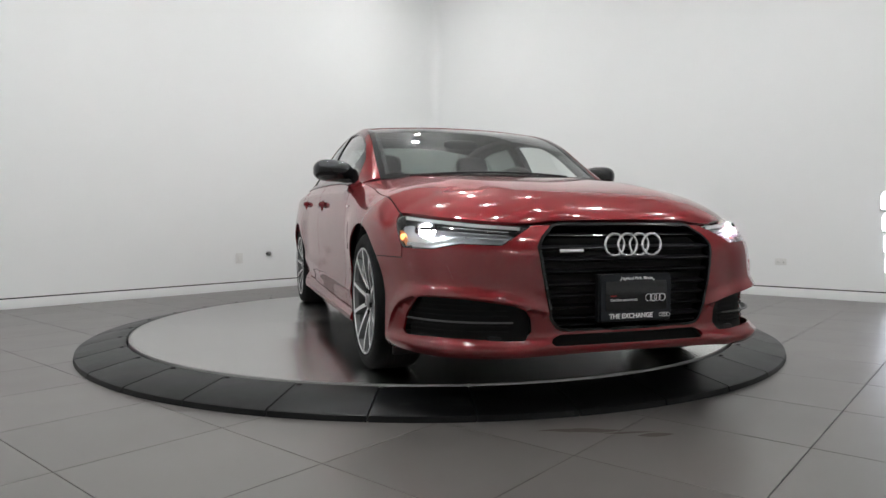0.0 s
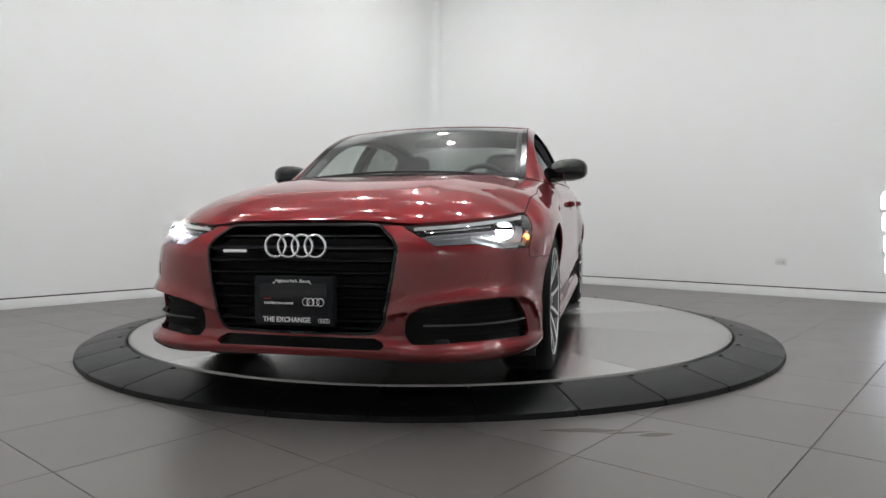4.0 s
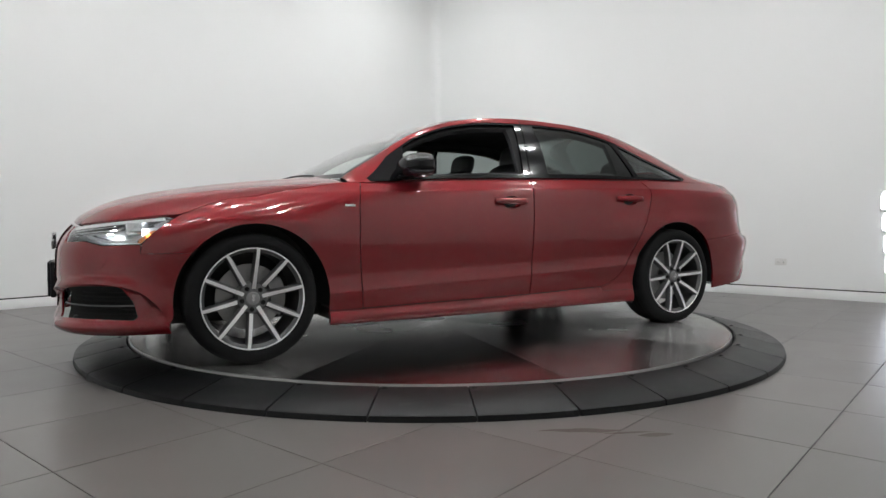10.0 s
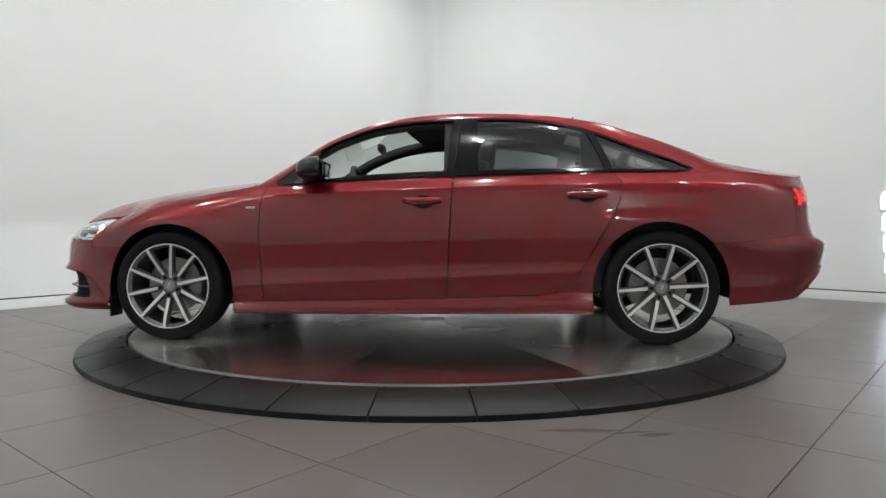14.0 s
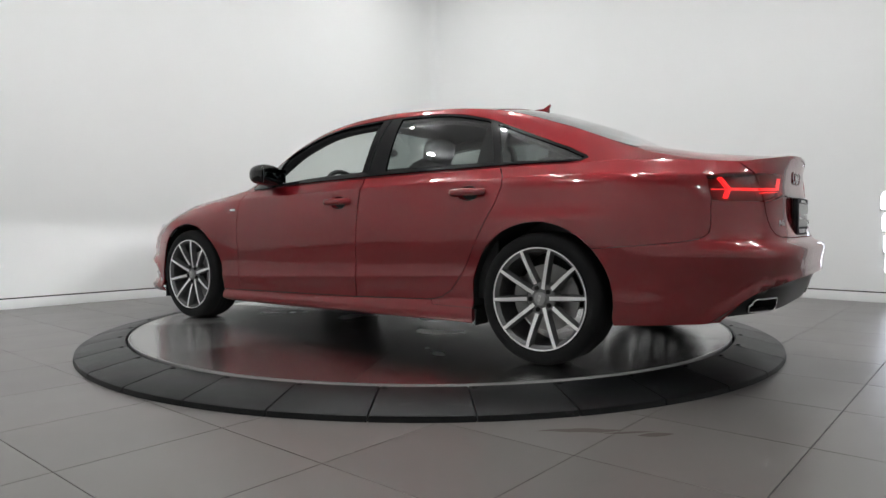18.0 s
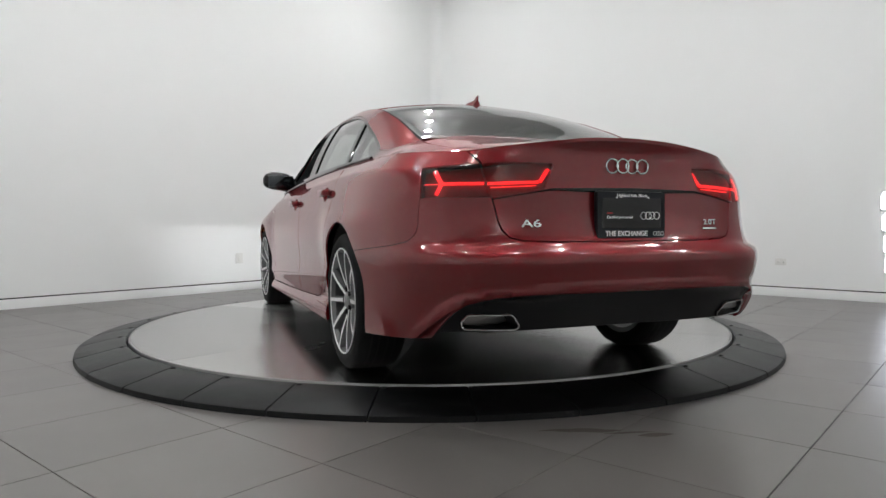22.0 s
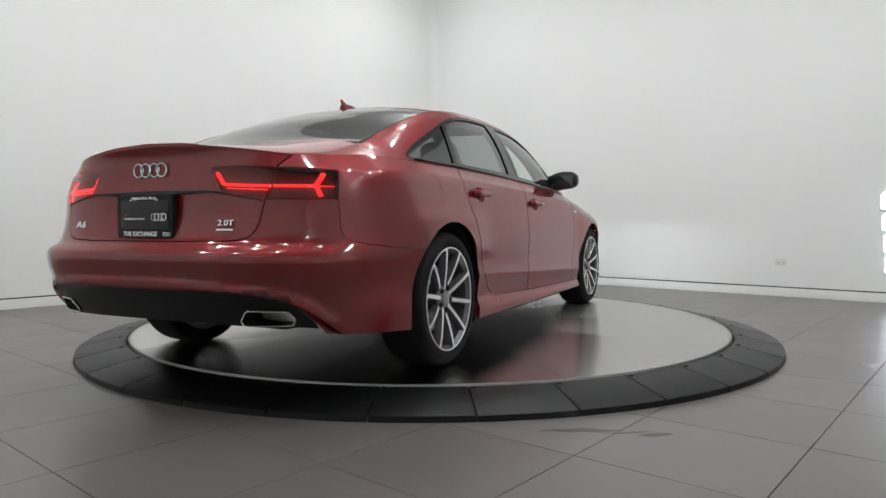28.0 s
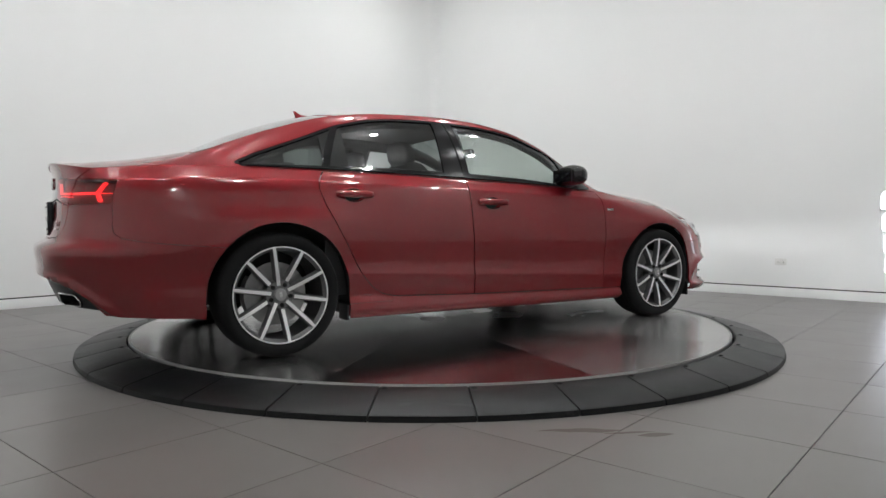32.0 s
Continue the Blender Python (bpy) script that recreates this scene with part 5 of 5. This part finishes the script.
def tail_lamps(car):
    mirror_u = lambda pts: [(2 * UMAX - u, z) for u, z in pts]
    for mp, sg in ((lambda p: p, 1), (mirror_u, -1)):
        for name, o in (("outer_tail_light", TAIL_OUT), ("inner_tail_light", TAIL_IN)):
            lamp = panel(name, [sheet(shell, mp(o), res=0.03, gap=0.002, thick=0.006, off=0.001, corner=0.008)], RED_LENS, car, "dark red tail light lens")
            lamp.visible_shadow = False
            panel("lamp_body", [sheet(shell, mp(o), res=0.03, gap=-0.001, thick=0.0, off=-0.032, corner=0.0)], LAMP_RED, lamp, "dark red lamp body")

            def bar(pts, h, off=-0.008):
                bm = bmesh.new()
                rows = []
                for i, (u, z) in enumerate(pts):
                    uu = u if sg > 0 else 2 * UMAX - u
                    q = np.array(shell(uu, z))
                    n = Vector((q[0] + 1.6, q[1] * 0.5, 0)).normalized()
                    a = pts[max(i - 1, 0)]
                    b = pts[min(i + 1, len(pts) - 1)]
                    t = Vector((b[0] - a[0], b[1] - a[1])).normalized()
                    px, pz = -t.y * h / 2, t.x * h / 2
                    row = []
                    for k in (1, -1):
                        uk = u + k * px
                        uk = uk if sg > 0 else 2 * UMAX - uk
                        w = np.array(shell(uk, z + k * pz))
                        row.append(bm.verts.new((w[0] + n.x * off, w[1] + n.y * off, w[2])))
                    rows.append(row)
                for a, b in zip(rows, rows[1:]):
                    bm.faces.new((a[0], b[0], b[1], a[1]))
                g = bmesh.ops.extrude_face_region(bm, geom=bm.faces[:])
                for v in g["geom"]:
                    if isinstance(v, bmesh.types.BMVert):
                        v.co.x += 0.012
                part("light_bar", bm, TAIL_LED, lamp, "lit red light bar")
            lin = lambda a, b, n=8: [(a[0] + (b[0] - a[0]) * i / n, a[1] + (b[1] - a[1]) * i / n) for i in range(n + 1)]
            if name == "outer_tail_light":
                bar(lin((5.112, 0.846), (5.252, 0.846)), 0.011)
                bar(lin((5.046, 0.845), (5.108, 0.845)), 0.004)
                bar(lin((5.078, 0.896), (5.108, 0.850)), 0.012)
                bar(lin((5.108, 0.841), (5.094, 0.805)), 0.011)
            else:
                bar(lin((5.268, 0.846), (5.447, 0.853)) , 0.011)
                bar(lin((5.452, 0.854), (5.484, 0.902)), 0.011)
                bar(lin((5.278, 0.831), (5.435, 0.839)), 0.004)
    add = facing((-2.447, 0.0, 0.921), False)
    ring_badge("ring_emblem", car, add, 0.0275, 0.0036, 0.0465, CHROME)
    text_part("lettering", "A6", 0.040, facing((-2.4500, 0.432, 0.696), False) @ pose(0, 0, 0, -12, -8, 0) @ Matrix.Diagonal((1.7, 1, 1, 1)), CHROME, car, "chrome model lettering", 0.002)
    text_part("lettering", "2.0T", 0.031, facing((-2.4505, -0.414, 0.702), False) @ pose(0, 0, 0, -11, 6, 0) @ Matrix.Diagonal((1.35, 1, 1, 1)), CHROME, car, "chrome engine lettering", 0.002)
    part("script_badge", box((-0.040, -0.0035, 0), (0.040, 0.0035, 0.002), 0.0008, facing((-2.4540, -0.412, 0.676), False) @ pose(0, 0, 0, -12, 6, 0)), CHROME, car, "small chrome script badge")
    part("plate_mount", box((-0.160, -0.094, -0.022), (0.160, 0.090, -0.004), 0.006, facing((-2.475, 0.001, 0.731), False)), SATIN_BLACK, car, "black plate mount")
    number_plate(car, facing((-2.475, 0.001, 0.731), False))
    # the dark overhang across the boot lid, lowest at its ends
    us = np.linspace(5.283, 2 * UMAX - 5.283, 50)
    bm = bmesh.new()
    rows = []
    for u in us:
        d = abs(u - UMAX) / (UMAX - us[0])
        z = 0.838 - 0.010 * d if d < 0.62 else 0.8318 - 0.042 * ((d - 0.62) / 0.38)
        h = 0.026 - 0.019 * min(d / 0.75, 1.0) ** 2
        row = []
        for off, zz in ((0.006, z), (-0.007, z - 0.002), (-0.006, z - h * 0.6), (0.006, z - h)):
            q = shell(u, zz)
            row.append(bm.verts.new((q[0] + off, q[1], q[2])))
        rows.append(row)
    for a, b in zip(rows, rows[1:]):
        for j in range(4):
            bm.faces.new((a[j], b[j], b[(j + 1) % 4], a[(j + 1) % 4]))
    part("boot_strip", bm, GLOSS_BLACK, car, "gloss black strip over the plate recess")


def wheel(car, x, side, spin):
    """Tyre, ten-spoke rim, brake disc and caliper. Built with its outer face towards +z, then turned to the car's side."""
    hub = thing_part(car, "wheel", x, side)
    T = RUBBER
    prof = [(0.253, -0.205), (0.275, -0.222), (0.305, -0.228), (0.320, -0.218), (0.327, -0.20), (0.3295, -0.16), (0.3295, -0.065), (0.327, -0.025), (0.320, -0.008),
            (0.306, 0.004), (0.285, 0.008), (0.264, 0.004), (0.254, -0.006)]
    bm = lathe(prof, 96)
    tyre = part("tyre", bm, T, hub, "black low-profile tyre", 50)
    for z in (-0.06, -0.095, -0.135, -0.17):
        part("tread_groove", lathe([(0.3302, z - 0.005), (0.3304, z), (0.3302, z + 0.005)], 96), VOID, tyre, "dark tread groove")
    part("rim", lathe([(0.2545, -0.004), (0.2545, 0.003), (0.2500, 0.004), (0.2440, -0.002), (0.2400, -0.010), (0.2330, -0.016), (0.2300, -0.060), (0.2260, -0.20), (0.253, -0.205)], 96), ALLOY_GREY, hub, "grey lacquered rim barrel")
    part("rim_lip", lathe([(0.2552, 0.0025), (0.2552, 0.0058), (0.2490, 0.0058), (0.2480, 0.0015)], 96), ALLOY_CUT, hub, "machined rim lip")
    # spokes: five long ones run to the hub, five short ones end at the bolts
    for k in range(10):
        long = k % 2 == 0
        a = radians(spin + 36 * k)
        m = pose(0, 0, 0, 0, 0, math.degrees(a))
        r0 = 0.045 if long else 0.074
        bm = bmesh.new()
        rows = []
        for i in range(9):
            t = i / 8
            r = r0 + (0.240 - r0) * t
            w = 0.0096 + 0.0020 * (1 - t)
            z = 0.004 - 0.030 * (1 - t) ** 1.6
            rows.append([bm.verts.new(m @ Vector(p)) for p in ((r, -w - 0.007, z - 0.035), (r, -w - 0.001, z - 0.004), (r, -w, z), (r, w, z), (r, w + 0.001, z - 0.004), (r, w + 0.007, z - 0.035))])
        for p, q in zip(rows, rows[1:]):
            for j in range(6):
                bm.faces.new((p[j], q[j], q[(j + 1) % 6], p[(j + 1) % 6]))
        bm.faces.new(rows[0])
        bm.faces.new(rows[-1][::-1])
        sp = part("spoke", bm, ALLOY_GREY, hub, "alloy spoke", 20)
        face = bmesh.new()
        vs = []
        for i in range(9):
            t = i / 8
            r = r0 + 0.003 + (0.2465 - r0) * t
            w = 0.0080 + 0.0016 * (1 - t)
            z = 0.0058 - 0.030 * (1 - t) ** 1.6
            vs.append([face.verts.new(m @ Vector((r, -w, z))), face.verts.new(m @ Vector((r, w, z))), face.verts.new(m @ Vector((r, w, z - 0.003))), face.verts.new(m @ Vector((r, -w, z - 0.003)))])
        for p, q in zip(vs, vs[1:]):
            for j in range(4):
                face.faces.new((p[j], q[j], q[(j + 1) % 4], p[(j + 1) % 4]))
        face.faces.new(vs[0])
        face.faces.new(vs[-1][::-1])
        part("spoke_face", face, ALLOY_CUT, sp, "machined spoke face", 20)
    part("hub", lathe([(0.0005, -0.024), (0.046, -0.024), (0.072, -0.027), (0.080, -0.036), (0.084, -0.085)], 40), ALLOY_GREY, hub, "grey hub")
    cap = part("centre_cap", lathe([(0.0005, -0.010), (0.020, -0.0105), (0.030, -0.013), (0.034, -0.022)], 32), CALIPER, hub, "grey centre cap")
    ring_badge("ring_mark", cap, pose(0, 0, -0.0095, 0, 0, spin), 0.0055, 0.0012, 0.008, ALLOY_CUT)
    for k in range(5):
        a = radians(spin + 36 + 72 * k)
        part("bolt", lathe([(0.0005, -0.0160), (0.0105, -0.0160), (0.0115, -0.0175), (0.0115, -0.030)], 14, pose(0.055 * math.cos(a), 0.055 * math.sin(a), 0)), VOID, hub, "dark wheel bolt hole")
    part("brake_disc", lathe([(0.075, -0.085), (0.075, -0.105), (0.168, -0.105), (0.168, -0.118), (0.075, -0.118)], 64), IRON, hub, "steel brake disc")
    ca = lathe([(0.105, -0.075), (0.176, -0.075), (0.180, -0.09), (0.180, -0.14), (0.105, -0.14)], 12, None, True, radians(-34), radians(34))
    cal = part("caliper", ca, CALIPER, hub, "grey brake caliper")
    cal.matrix_basis = pose(0, 0, 0, 0, 0, 180 if (x > 0) == (side > 0) else 0)
    return hub


def thing_part(car, name, x, side):
    """A grouping part whose z axis looks out of the car's side."""
    ob = new(name)
    ob.parent = car
    ob.empty_display_size = 0.05
    ob.matrix_basis = Matrix.Translation((x, side * 0.906, 0.3275)) @ (pose(0, 0, 0, -90, 0, 0) if side > 0 else pose(0, 0, 0, 90, 0, 0))
    return tagged(ob, "nineteen-inch ten-spoke alloy wheel with a black tyre")


def wheel_wells(car):
    for x, z, r in (ARCH_F, ARCH_R):
        for s in (1, -1):
            bm = bmesh.new()
            rows = []
            for i in range(25):
                a = radians(-8 + 196 * i / 24)
                rows.append([bm.verts.new((x + (r + 0.012) * math.cos(a), s * y, z + (r + 0.012) * math.sin(a))) for y in (0.885, 0.62)])
            for a, b in zip(rows, rows[1:]):
                bm.faces.new((a[0], a[1], b[1], b[0]))
            inner = [row[1] for row in rows]
            bm.faces.new(inner)
            part("wheel_well", bm, DARK, car, "black wheel well liner")


def underbody(car):
    bm = bmesh.new()
    add_box(bm, (-1.02, -0.86, 0.17), (1.02, 0.86, 0.24), 0.02)
    part("floor_pan", bm, DARK, car, "dark underbody panel")
    part("front_undertray", box((1.0, -0.58, 0.18), (2.25, 0.58, 0.26), 0.02), DARK, car, "dark undertray")
    part("rear_undertray", box((-2.25, -0.55, 0.26), (-1.0, 0.55, 0.34), 0.02), DARK, car, "dark rear underbody")
    for s in (1, -1):
        part("silencer", box((-2.36, s * 0.58 - 0.11, 0.31), (-1.98, s * 0.58 + 0.09, 0.42), 0.04), IRON, car, "dull metal silencer")
    for x in (1.456, -1.456):
        part("axle", add_tube(bmesh.new(), [(x, -0.80, 0.30), (x, -0.4, 0.26), (x, 0.4, 0.26), (x, 0.80, 0.30)], 0.035, 10), IRON, car, "suspension arm")
    # near-black sheets added behind the panel joints, for the shade in them
    for mp in (lambda p: p, flipped):
        mid = [on_side(1.04, 0.20), on_side(1.04, 0.86), (round_x(1.0), edge_z(round_x(1.0)) - 0.03)] + [(u, edge_z(u) - 0.012) for u in np.linspace(round_x(0.86), round_x(-1.2), 20)] + [on_side(-1.045, 0.40), on_side(-1.045, 0.22)]
        panel("joint_shade_sheet", [sheet(shell, mp(mid), res=0.08, gap=0.0, thick=0.0, off=-0.018, corner=0.0)], VOID, car, "near-black sheet for the shade in the door joints")


def mirror_unit(car, s):
    """Gloss black door mirror on a short foot."""
    bm = bmesh.new()
    bmesh.ops.create_uvsphere(bm, u_segments=32, v_segments=20, radius=1.0)
    for v in bm.verts:
        x, y, z = v.co
        # flat towards the rear, domed towards the front, fuller at the outer end
        px = 0.115 * max(x, 0) ** 0.85 if x > 0 else 0.052 * -((-x) ** 0.5)
        py = 0.124 * math.copysign(abs(y) ** 0.82, y)
        pz = (0.078 if z > 0 else 0.066) * math.copysign(abs(z) ** (0.9 if z > 0 else 0.6), z)
        pz *= 1.0 - 0.16 * (y * -1 + 1) / 2
        px += 0.02 * (-y + 1) / 2
        v.co = (0.535 + px, 0.908 + py, 1.016 + pz + 0.010 * y)
    if s < 0:
        for v in bm.verts:
            v.co.y = -v.co.y
    body = part("door_mirror", bm, GLOSS_BLACK, car, "gloss black door mirror", 60)
    g = box((0.479, s * 0.908 - 0.092, 0.972), (0.486, s * 0.908 + 0.092, 1.058), 0.003)
    part("mirror_glass", g, MIRROR_GLASS, body, "mirror glass, its dark reflection put into the colour")
    foot = bmesh.new()
    add_tube(foot, [(0.60, s * 0.815, 0.945), (0.60, s * 0.85, 0.962), (0.595, s * 0.90, 0.972), (0.59, s * 0.95, 0.975)], lambda t: 0.030 - 0.012 * t, 10)
    for v in foot.verts:
        v.co.z = 0.962 + (v.co.z - 0.962) * 0.62
        v.co.x = 0.60 + (v.co.x - 0.60) * 1.5
    part("mirror_foot", foot, SATIN_BLACK, body, "black mirror foot")


def blob(bm, c, size, power=0.6, lean=0.0):
    """A softly squared cushion."""
    g = bmesh.ops.create_uvsphere(bm, u_segments=20, v_segments=12, radius=1.0)
    for v in g["verts"]:
        p = [math.copysign(abs(k) ** power, k) for k in v.co]
        z = p[2] * size[2] / 2
        v.co = (c[0] + p[0] * size[0] / 2 - lean * z, c[1] + p[1] * size[1] / 2, c[2] + z)
    return bm


def front_seat(car, y):
    m = bmesh.new()
    blob(m, (-0.02, y, 0.48), (0.54, 0.50, 0.20))
    seat = part("front_seat", m, CABIN_BLACK, car, "black leather front seat", 60)
    b = bmesh.new()
    blob(b, (-0.33, y, 0.80), (0.17, 0.48, 0.62), 0.55, 0.30)
    part("backrest", b, CABIN_BLACK, seat, "black leather backrest", 60)
    h = bmesh.new()
    blob(h, (-0.455, y, 1.155), (0.11, 0.26, 0.16), 0.6, 0.2)
    part("headrest", h, CABIN_BLACK, seat, "black headrest", 60)
    for s in (-1, 1):
        part("post", add_tube(bmesh.new(), [(-0.43, y + s * 0.06, 1.03), (-0.45, y + s * 0.06, 1.10)], 0.006, 8), CHROME, seat, "headrest post")


def interior(car):
    for y in (0.36, -0.36):
        front_seat(car, y)
    r = bmesh.new()
    blob(r, (-0.92, 0, 0.50), (0.52, 1.30, 0.20), 0.45)
    bench = part("rear_bench", r, CABIN_BLACK, car, "black leather rear bench", 60)
    b = bmesh.new()
    blob(b, (-1.22, 0, 0.80), (0.20, 1.28, 0.56), 0.4, 0.35)
    part("backrest", b, CABIN_BLACK, bench, "black rear backrest", 60)
    for y in (0.40, -0.40):
        h = bmesh.new()
        blob(h, (-1.345, y, 1.090), (0.10, 0.26, 0.14), 0.6, 0.2)
        part("headrest", h, CABIN_BLACK, bench, "black rear headrest", 60)
    part("parcel_shelf", box((-1.80, -0.60, 0.985), (-1.36, 0.60, 1.005), 0.005), LINING, car, "dark parcel shelf")
    d = bmesh.new()
    blob(d, (0.78, 0, 0.86), (0.42, 1.40, 0.22), 0.45)
    dash = part("dashboard", d, CABIN_BLACK, car, "black dashboard", 60)
    part("cowl", box((0.85, -0.66, 0.905), (1.06, 0.66, 0.935), 0.01), DARK, car, "black windscreen cowl")
    part("tunnel_console", box((-0.30, -0.10, 0.40), (0.62, 0.10, 0.62), 0.03), CABIN_BLACK, car, "centre console")
    # steering wheel
    m = Matrix.Translation((0.36, 0.36, 0.90)) @ pose(0, 0, 0, 0, -68, 0)
    sw = bmesh.new()
    pts = [(0.185 * math.cos(a), 0.185 * math.sin(a), 0) for a in np.linspace(0, 2 * math.pi, 41)[:-1]]
    add_tube(sw, pts, 0.016, 10, True, m)
    w = part("steering_wheel", sw, CABIN_BLACK, car, "black steering wheel")
    part("boss", lathe([(0.0005, 0.02), (0.05, 0.018), (0.07, 0.0), (0.05, -0.04)], 24, m), CABIN_BLACK, w, "airbag boss")
    for a in (0, 180, -90):
        q = pose(0, 0, 0, 0, 0, a - 90)
        part("spoke", box((0.05, -0.018, -0.008), (0.18, 0.018, 0.008), 0.004, m @ q), CABIN_BLACK, w, "wheel spoke")
    # mirror and roof lining
    part("inner_mirror", blob(bmesh.new(), (0.30, 0, 1.235), (0.04, 0.25, 0.065), 0.6), CABIN_BLACK, car, "black inner mirror", 60)
    lining_out = [(0.10 - 0.05 * (abs(y) / 0.6) ** 2, y) for y in np.linspace(-0.59, 0.59, 11)]
    ls = [(x, rail_y(x) - 0.012) for x in np.linspace(0.06, -1.04, 16)]
    panel("roof_lining", [sheet(roof, lining_out + ls + [(-1.05, 0.58), (-1.05, -0.58)] + [(x, -y) for x, y in ls[::-1]], res=0.08, gap=0.0, thick=0.0, off=-0.03, corner=0.0)], LINING, car, "dark grey roof lining")
    for s in (False, True):
        # pillar linings behind the trim
        xs = np.linspace(0.90, -1.80, 50)
        outer = [(x, 0.395) for x in xs] + [(x, 0.004) for x in xs[::-1]]
        holes = []
        for lo, hi in ((-0.20, 0.62), (-1.02, -0.35), (-1.60, -1.16)):
            pts = [(min(max(x, lo), hi), y) for x, y in daylight(0.030)]
            clean = [pts[0]]
            for p in pts[1:]:
                if math.hypot(p[0] - clean[-1][0], p[1] - clean[-1][1]) > 0.003:
                    clean.append(p)
            holes.append(clean)
        panel("pillar_lining", [sheet(flank, outer, holes, res=0.05, gap=0.0, thick=0.03, off=-0.028, corner=0.0, flip=True, mirror=s)], LINING, car, "dark pillar lining")
        k = -1 if s else 1
        rail = [(x, k * (rail_y(x) - 0.040), rail_z(x) - 0.034) for x in np.linspace(0.90, -1.80, 40)]
        part("rail_lining", add_tube(bmesh.new(), rail, 0.030, 10), LINING, car, "dark lining along the roof rail")
        y = -0.80 if s else 0.80
        part("door_card", box((-1.18, min(y, y * 1.03), 0.30), (0.84, max(y, y * 1.03), 0.93), 0.01), CABIN_BLACK, car, "black door lining")


def small_parts(car):
    # roof antenna fin
    bm = bmesh.new()
    prof = [(-0.90, 0.0, 0.020), (-0.94, 0.016, 0.021), (-0.98, 0.026, 0.016), (-1.015, 0.034, 0.007), (-1.056, 0.064, 0.003), (-1.065, 0.062, 0.002), (-1.052, 0.036, 0.005), (-1.045, 0.014, 0.020), (-1.045, 0.0, 0.020)]
    L = [bm.verts.new((x, w, roof(x, 0)[2] - 0.004 + z)) for x, z, w in prof]
    R = [bm.verts.new((x, -w, roof(x, 0)[2] - 0.004 + z)) for x, z, w in prof]
    n = len(prof)
    bm.faces.new(L)
    bm.faces.new(R[::-1])
    for i in range(n):
        bm.faces.new((L[i], L[(i + 1) % n], R[(i + 1) % n], R[i]))
    part("roof_antenna", bm, PAINT, car, "red shark-fin antenna", 60)
    # badge on the wings, fuel flap, mud flaps
    for s in (1, -1):
        p = shell(s * round_x(0.945), 0.797)
        part("wing_badge", box((0.916, min(p[1], p[1] + s * 0.004) - 0.001, 0.790), (0.974, max(p[1], p[1] + s * 0.004), 0.803), 0.001), CHROME, car, "small chrome wing badge")
        fl = box((1.835, s * 0.80 - 0.06, 0.135), (1.85, s * 0.80 + 0.06, 0.24), 0.004)
        part("air_deflector", fl, DARK, car, "black rubber deflector before the wheel")
        fl = box((-1.075, s * 0.82 - 0.06, 0.16), (-1.063, s * 0.82 + 0.06, 0.25), 0.004)
        part("air_deflector", fl, DARK, car, "black rubber deflector before the wheel")
    flap = [(-4.373, 0.958), (-4.135, 0.962), (-4.18, 0.863), (-4.378, 0.866)]
    panel("fuel_flap", [sheet(shell, flap, res=0.03, gap=0.0, thick=0.003, off=0.0012, corner=0.02)], PAINT, car, "red fuel filler flap")
    # wipers
    for s in (0.0, 0.38):
        pts = [(1.035 - 0.09 * (abs(y - 0.0) / 0.7) ** 2, y, roof(1.035 - 0.09 * (abs(y) / 0.7) ** 2, y)[2] + 0.012) for y in np.linspace(-0.55 + s, 0.05 + s, 10)]
        part("wiper", add_tube(bmesh.new(), pts, 0.006, 6), DARK, car, "black wiper blade")


def build_car():
    car = thing("car", pose(0, 0, 0), "dark red metallic four-door saloon with black trim, headlights on", "car")
    body_panels(car)
    grille(car)
    intake_set(car)
    headlamps(car)
    tail_lamps(car)
    for s in (False, True):
        side_windows(car, s)
    for s in (1, -1):
        mirror_unit(car, s)
    wheel_wells(car)
    underbody(car)
    interior(car)
    small_parts(car)
    for x, side, spin in ((1.456, 1, -96), (1.456, -1, 92), (-1.456, 1, -104), (-1.456, -1, 99)):
        wheel(car, x, side, spin)
    return car


# ---- build ----
room_pose, east_pose = room()
ceiling_lights(room_pose)
wall_fittings(east_pose)
disc = turntable()
surround()
car = build_car()
floor()


def motions():
    """The plate turns at a steady rate and carries the car round."""
    times = [float(t) for t in range(0, 33)]
    walk(disc, [(t, turned(t)) for t in times])
    walk(car, [(t, turned(t) @ pose(CAR_OFF[0], CAR_OFF[1], DISC_Z)) for t in times])


motions()
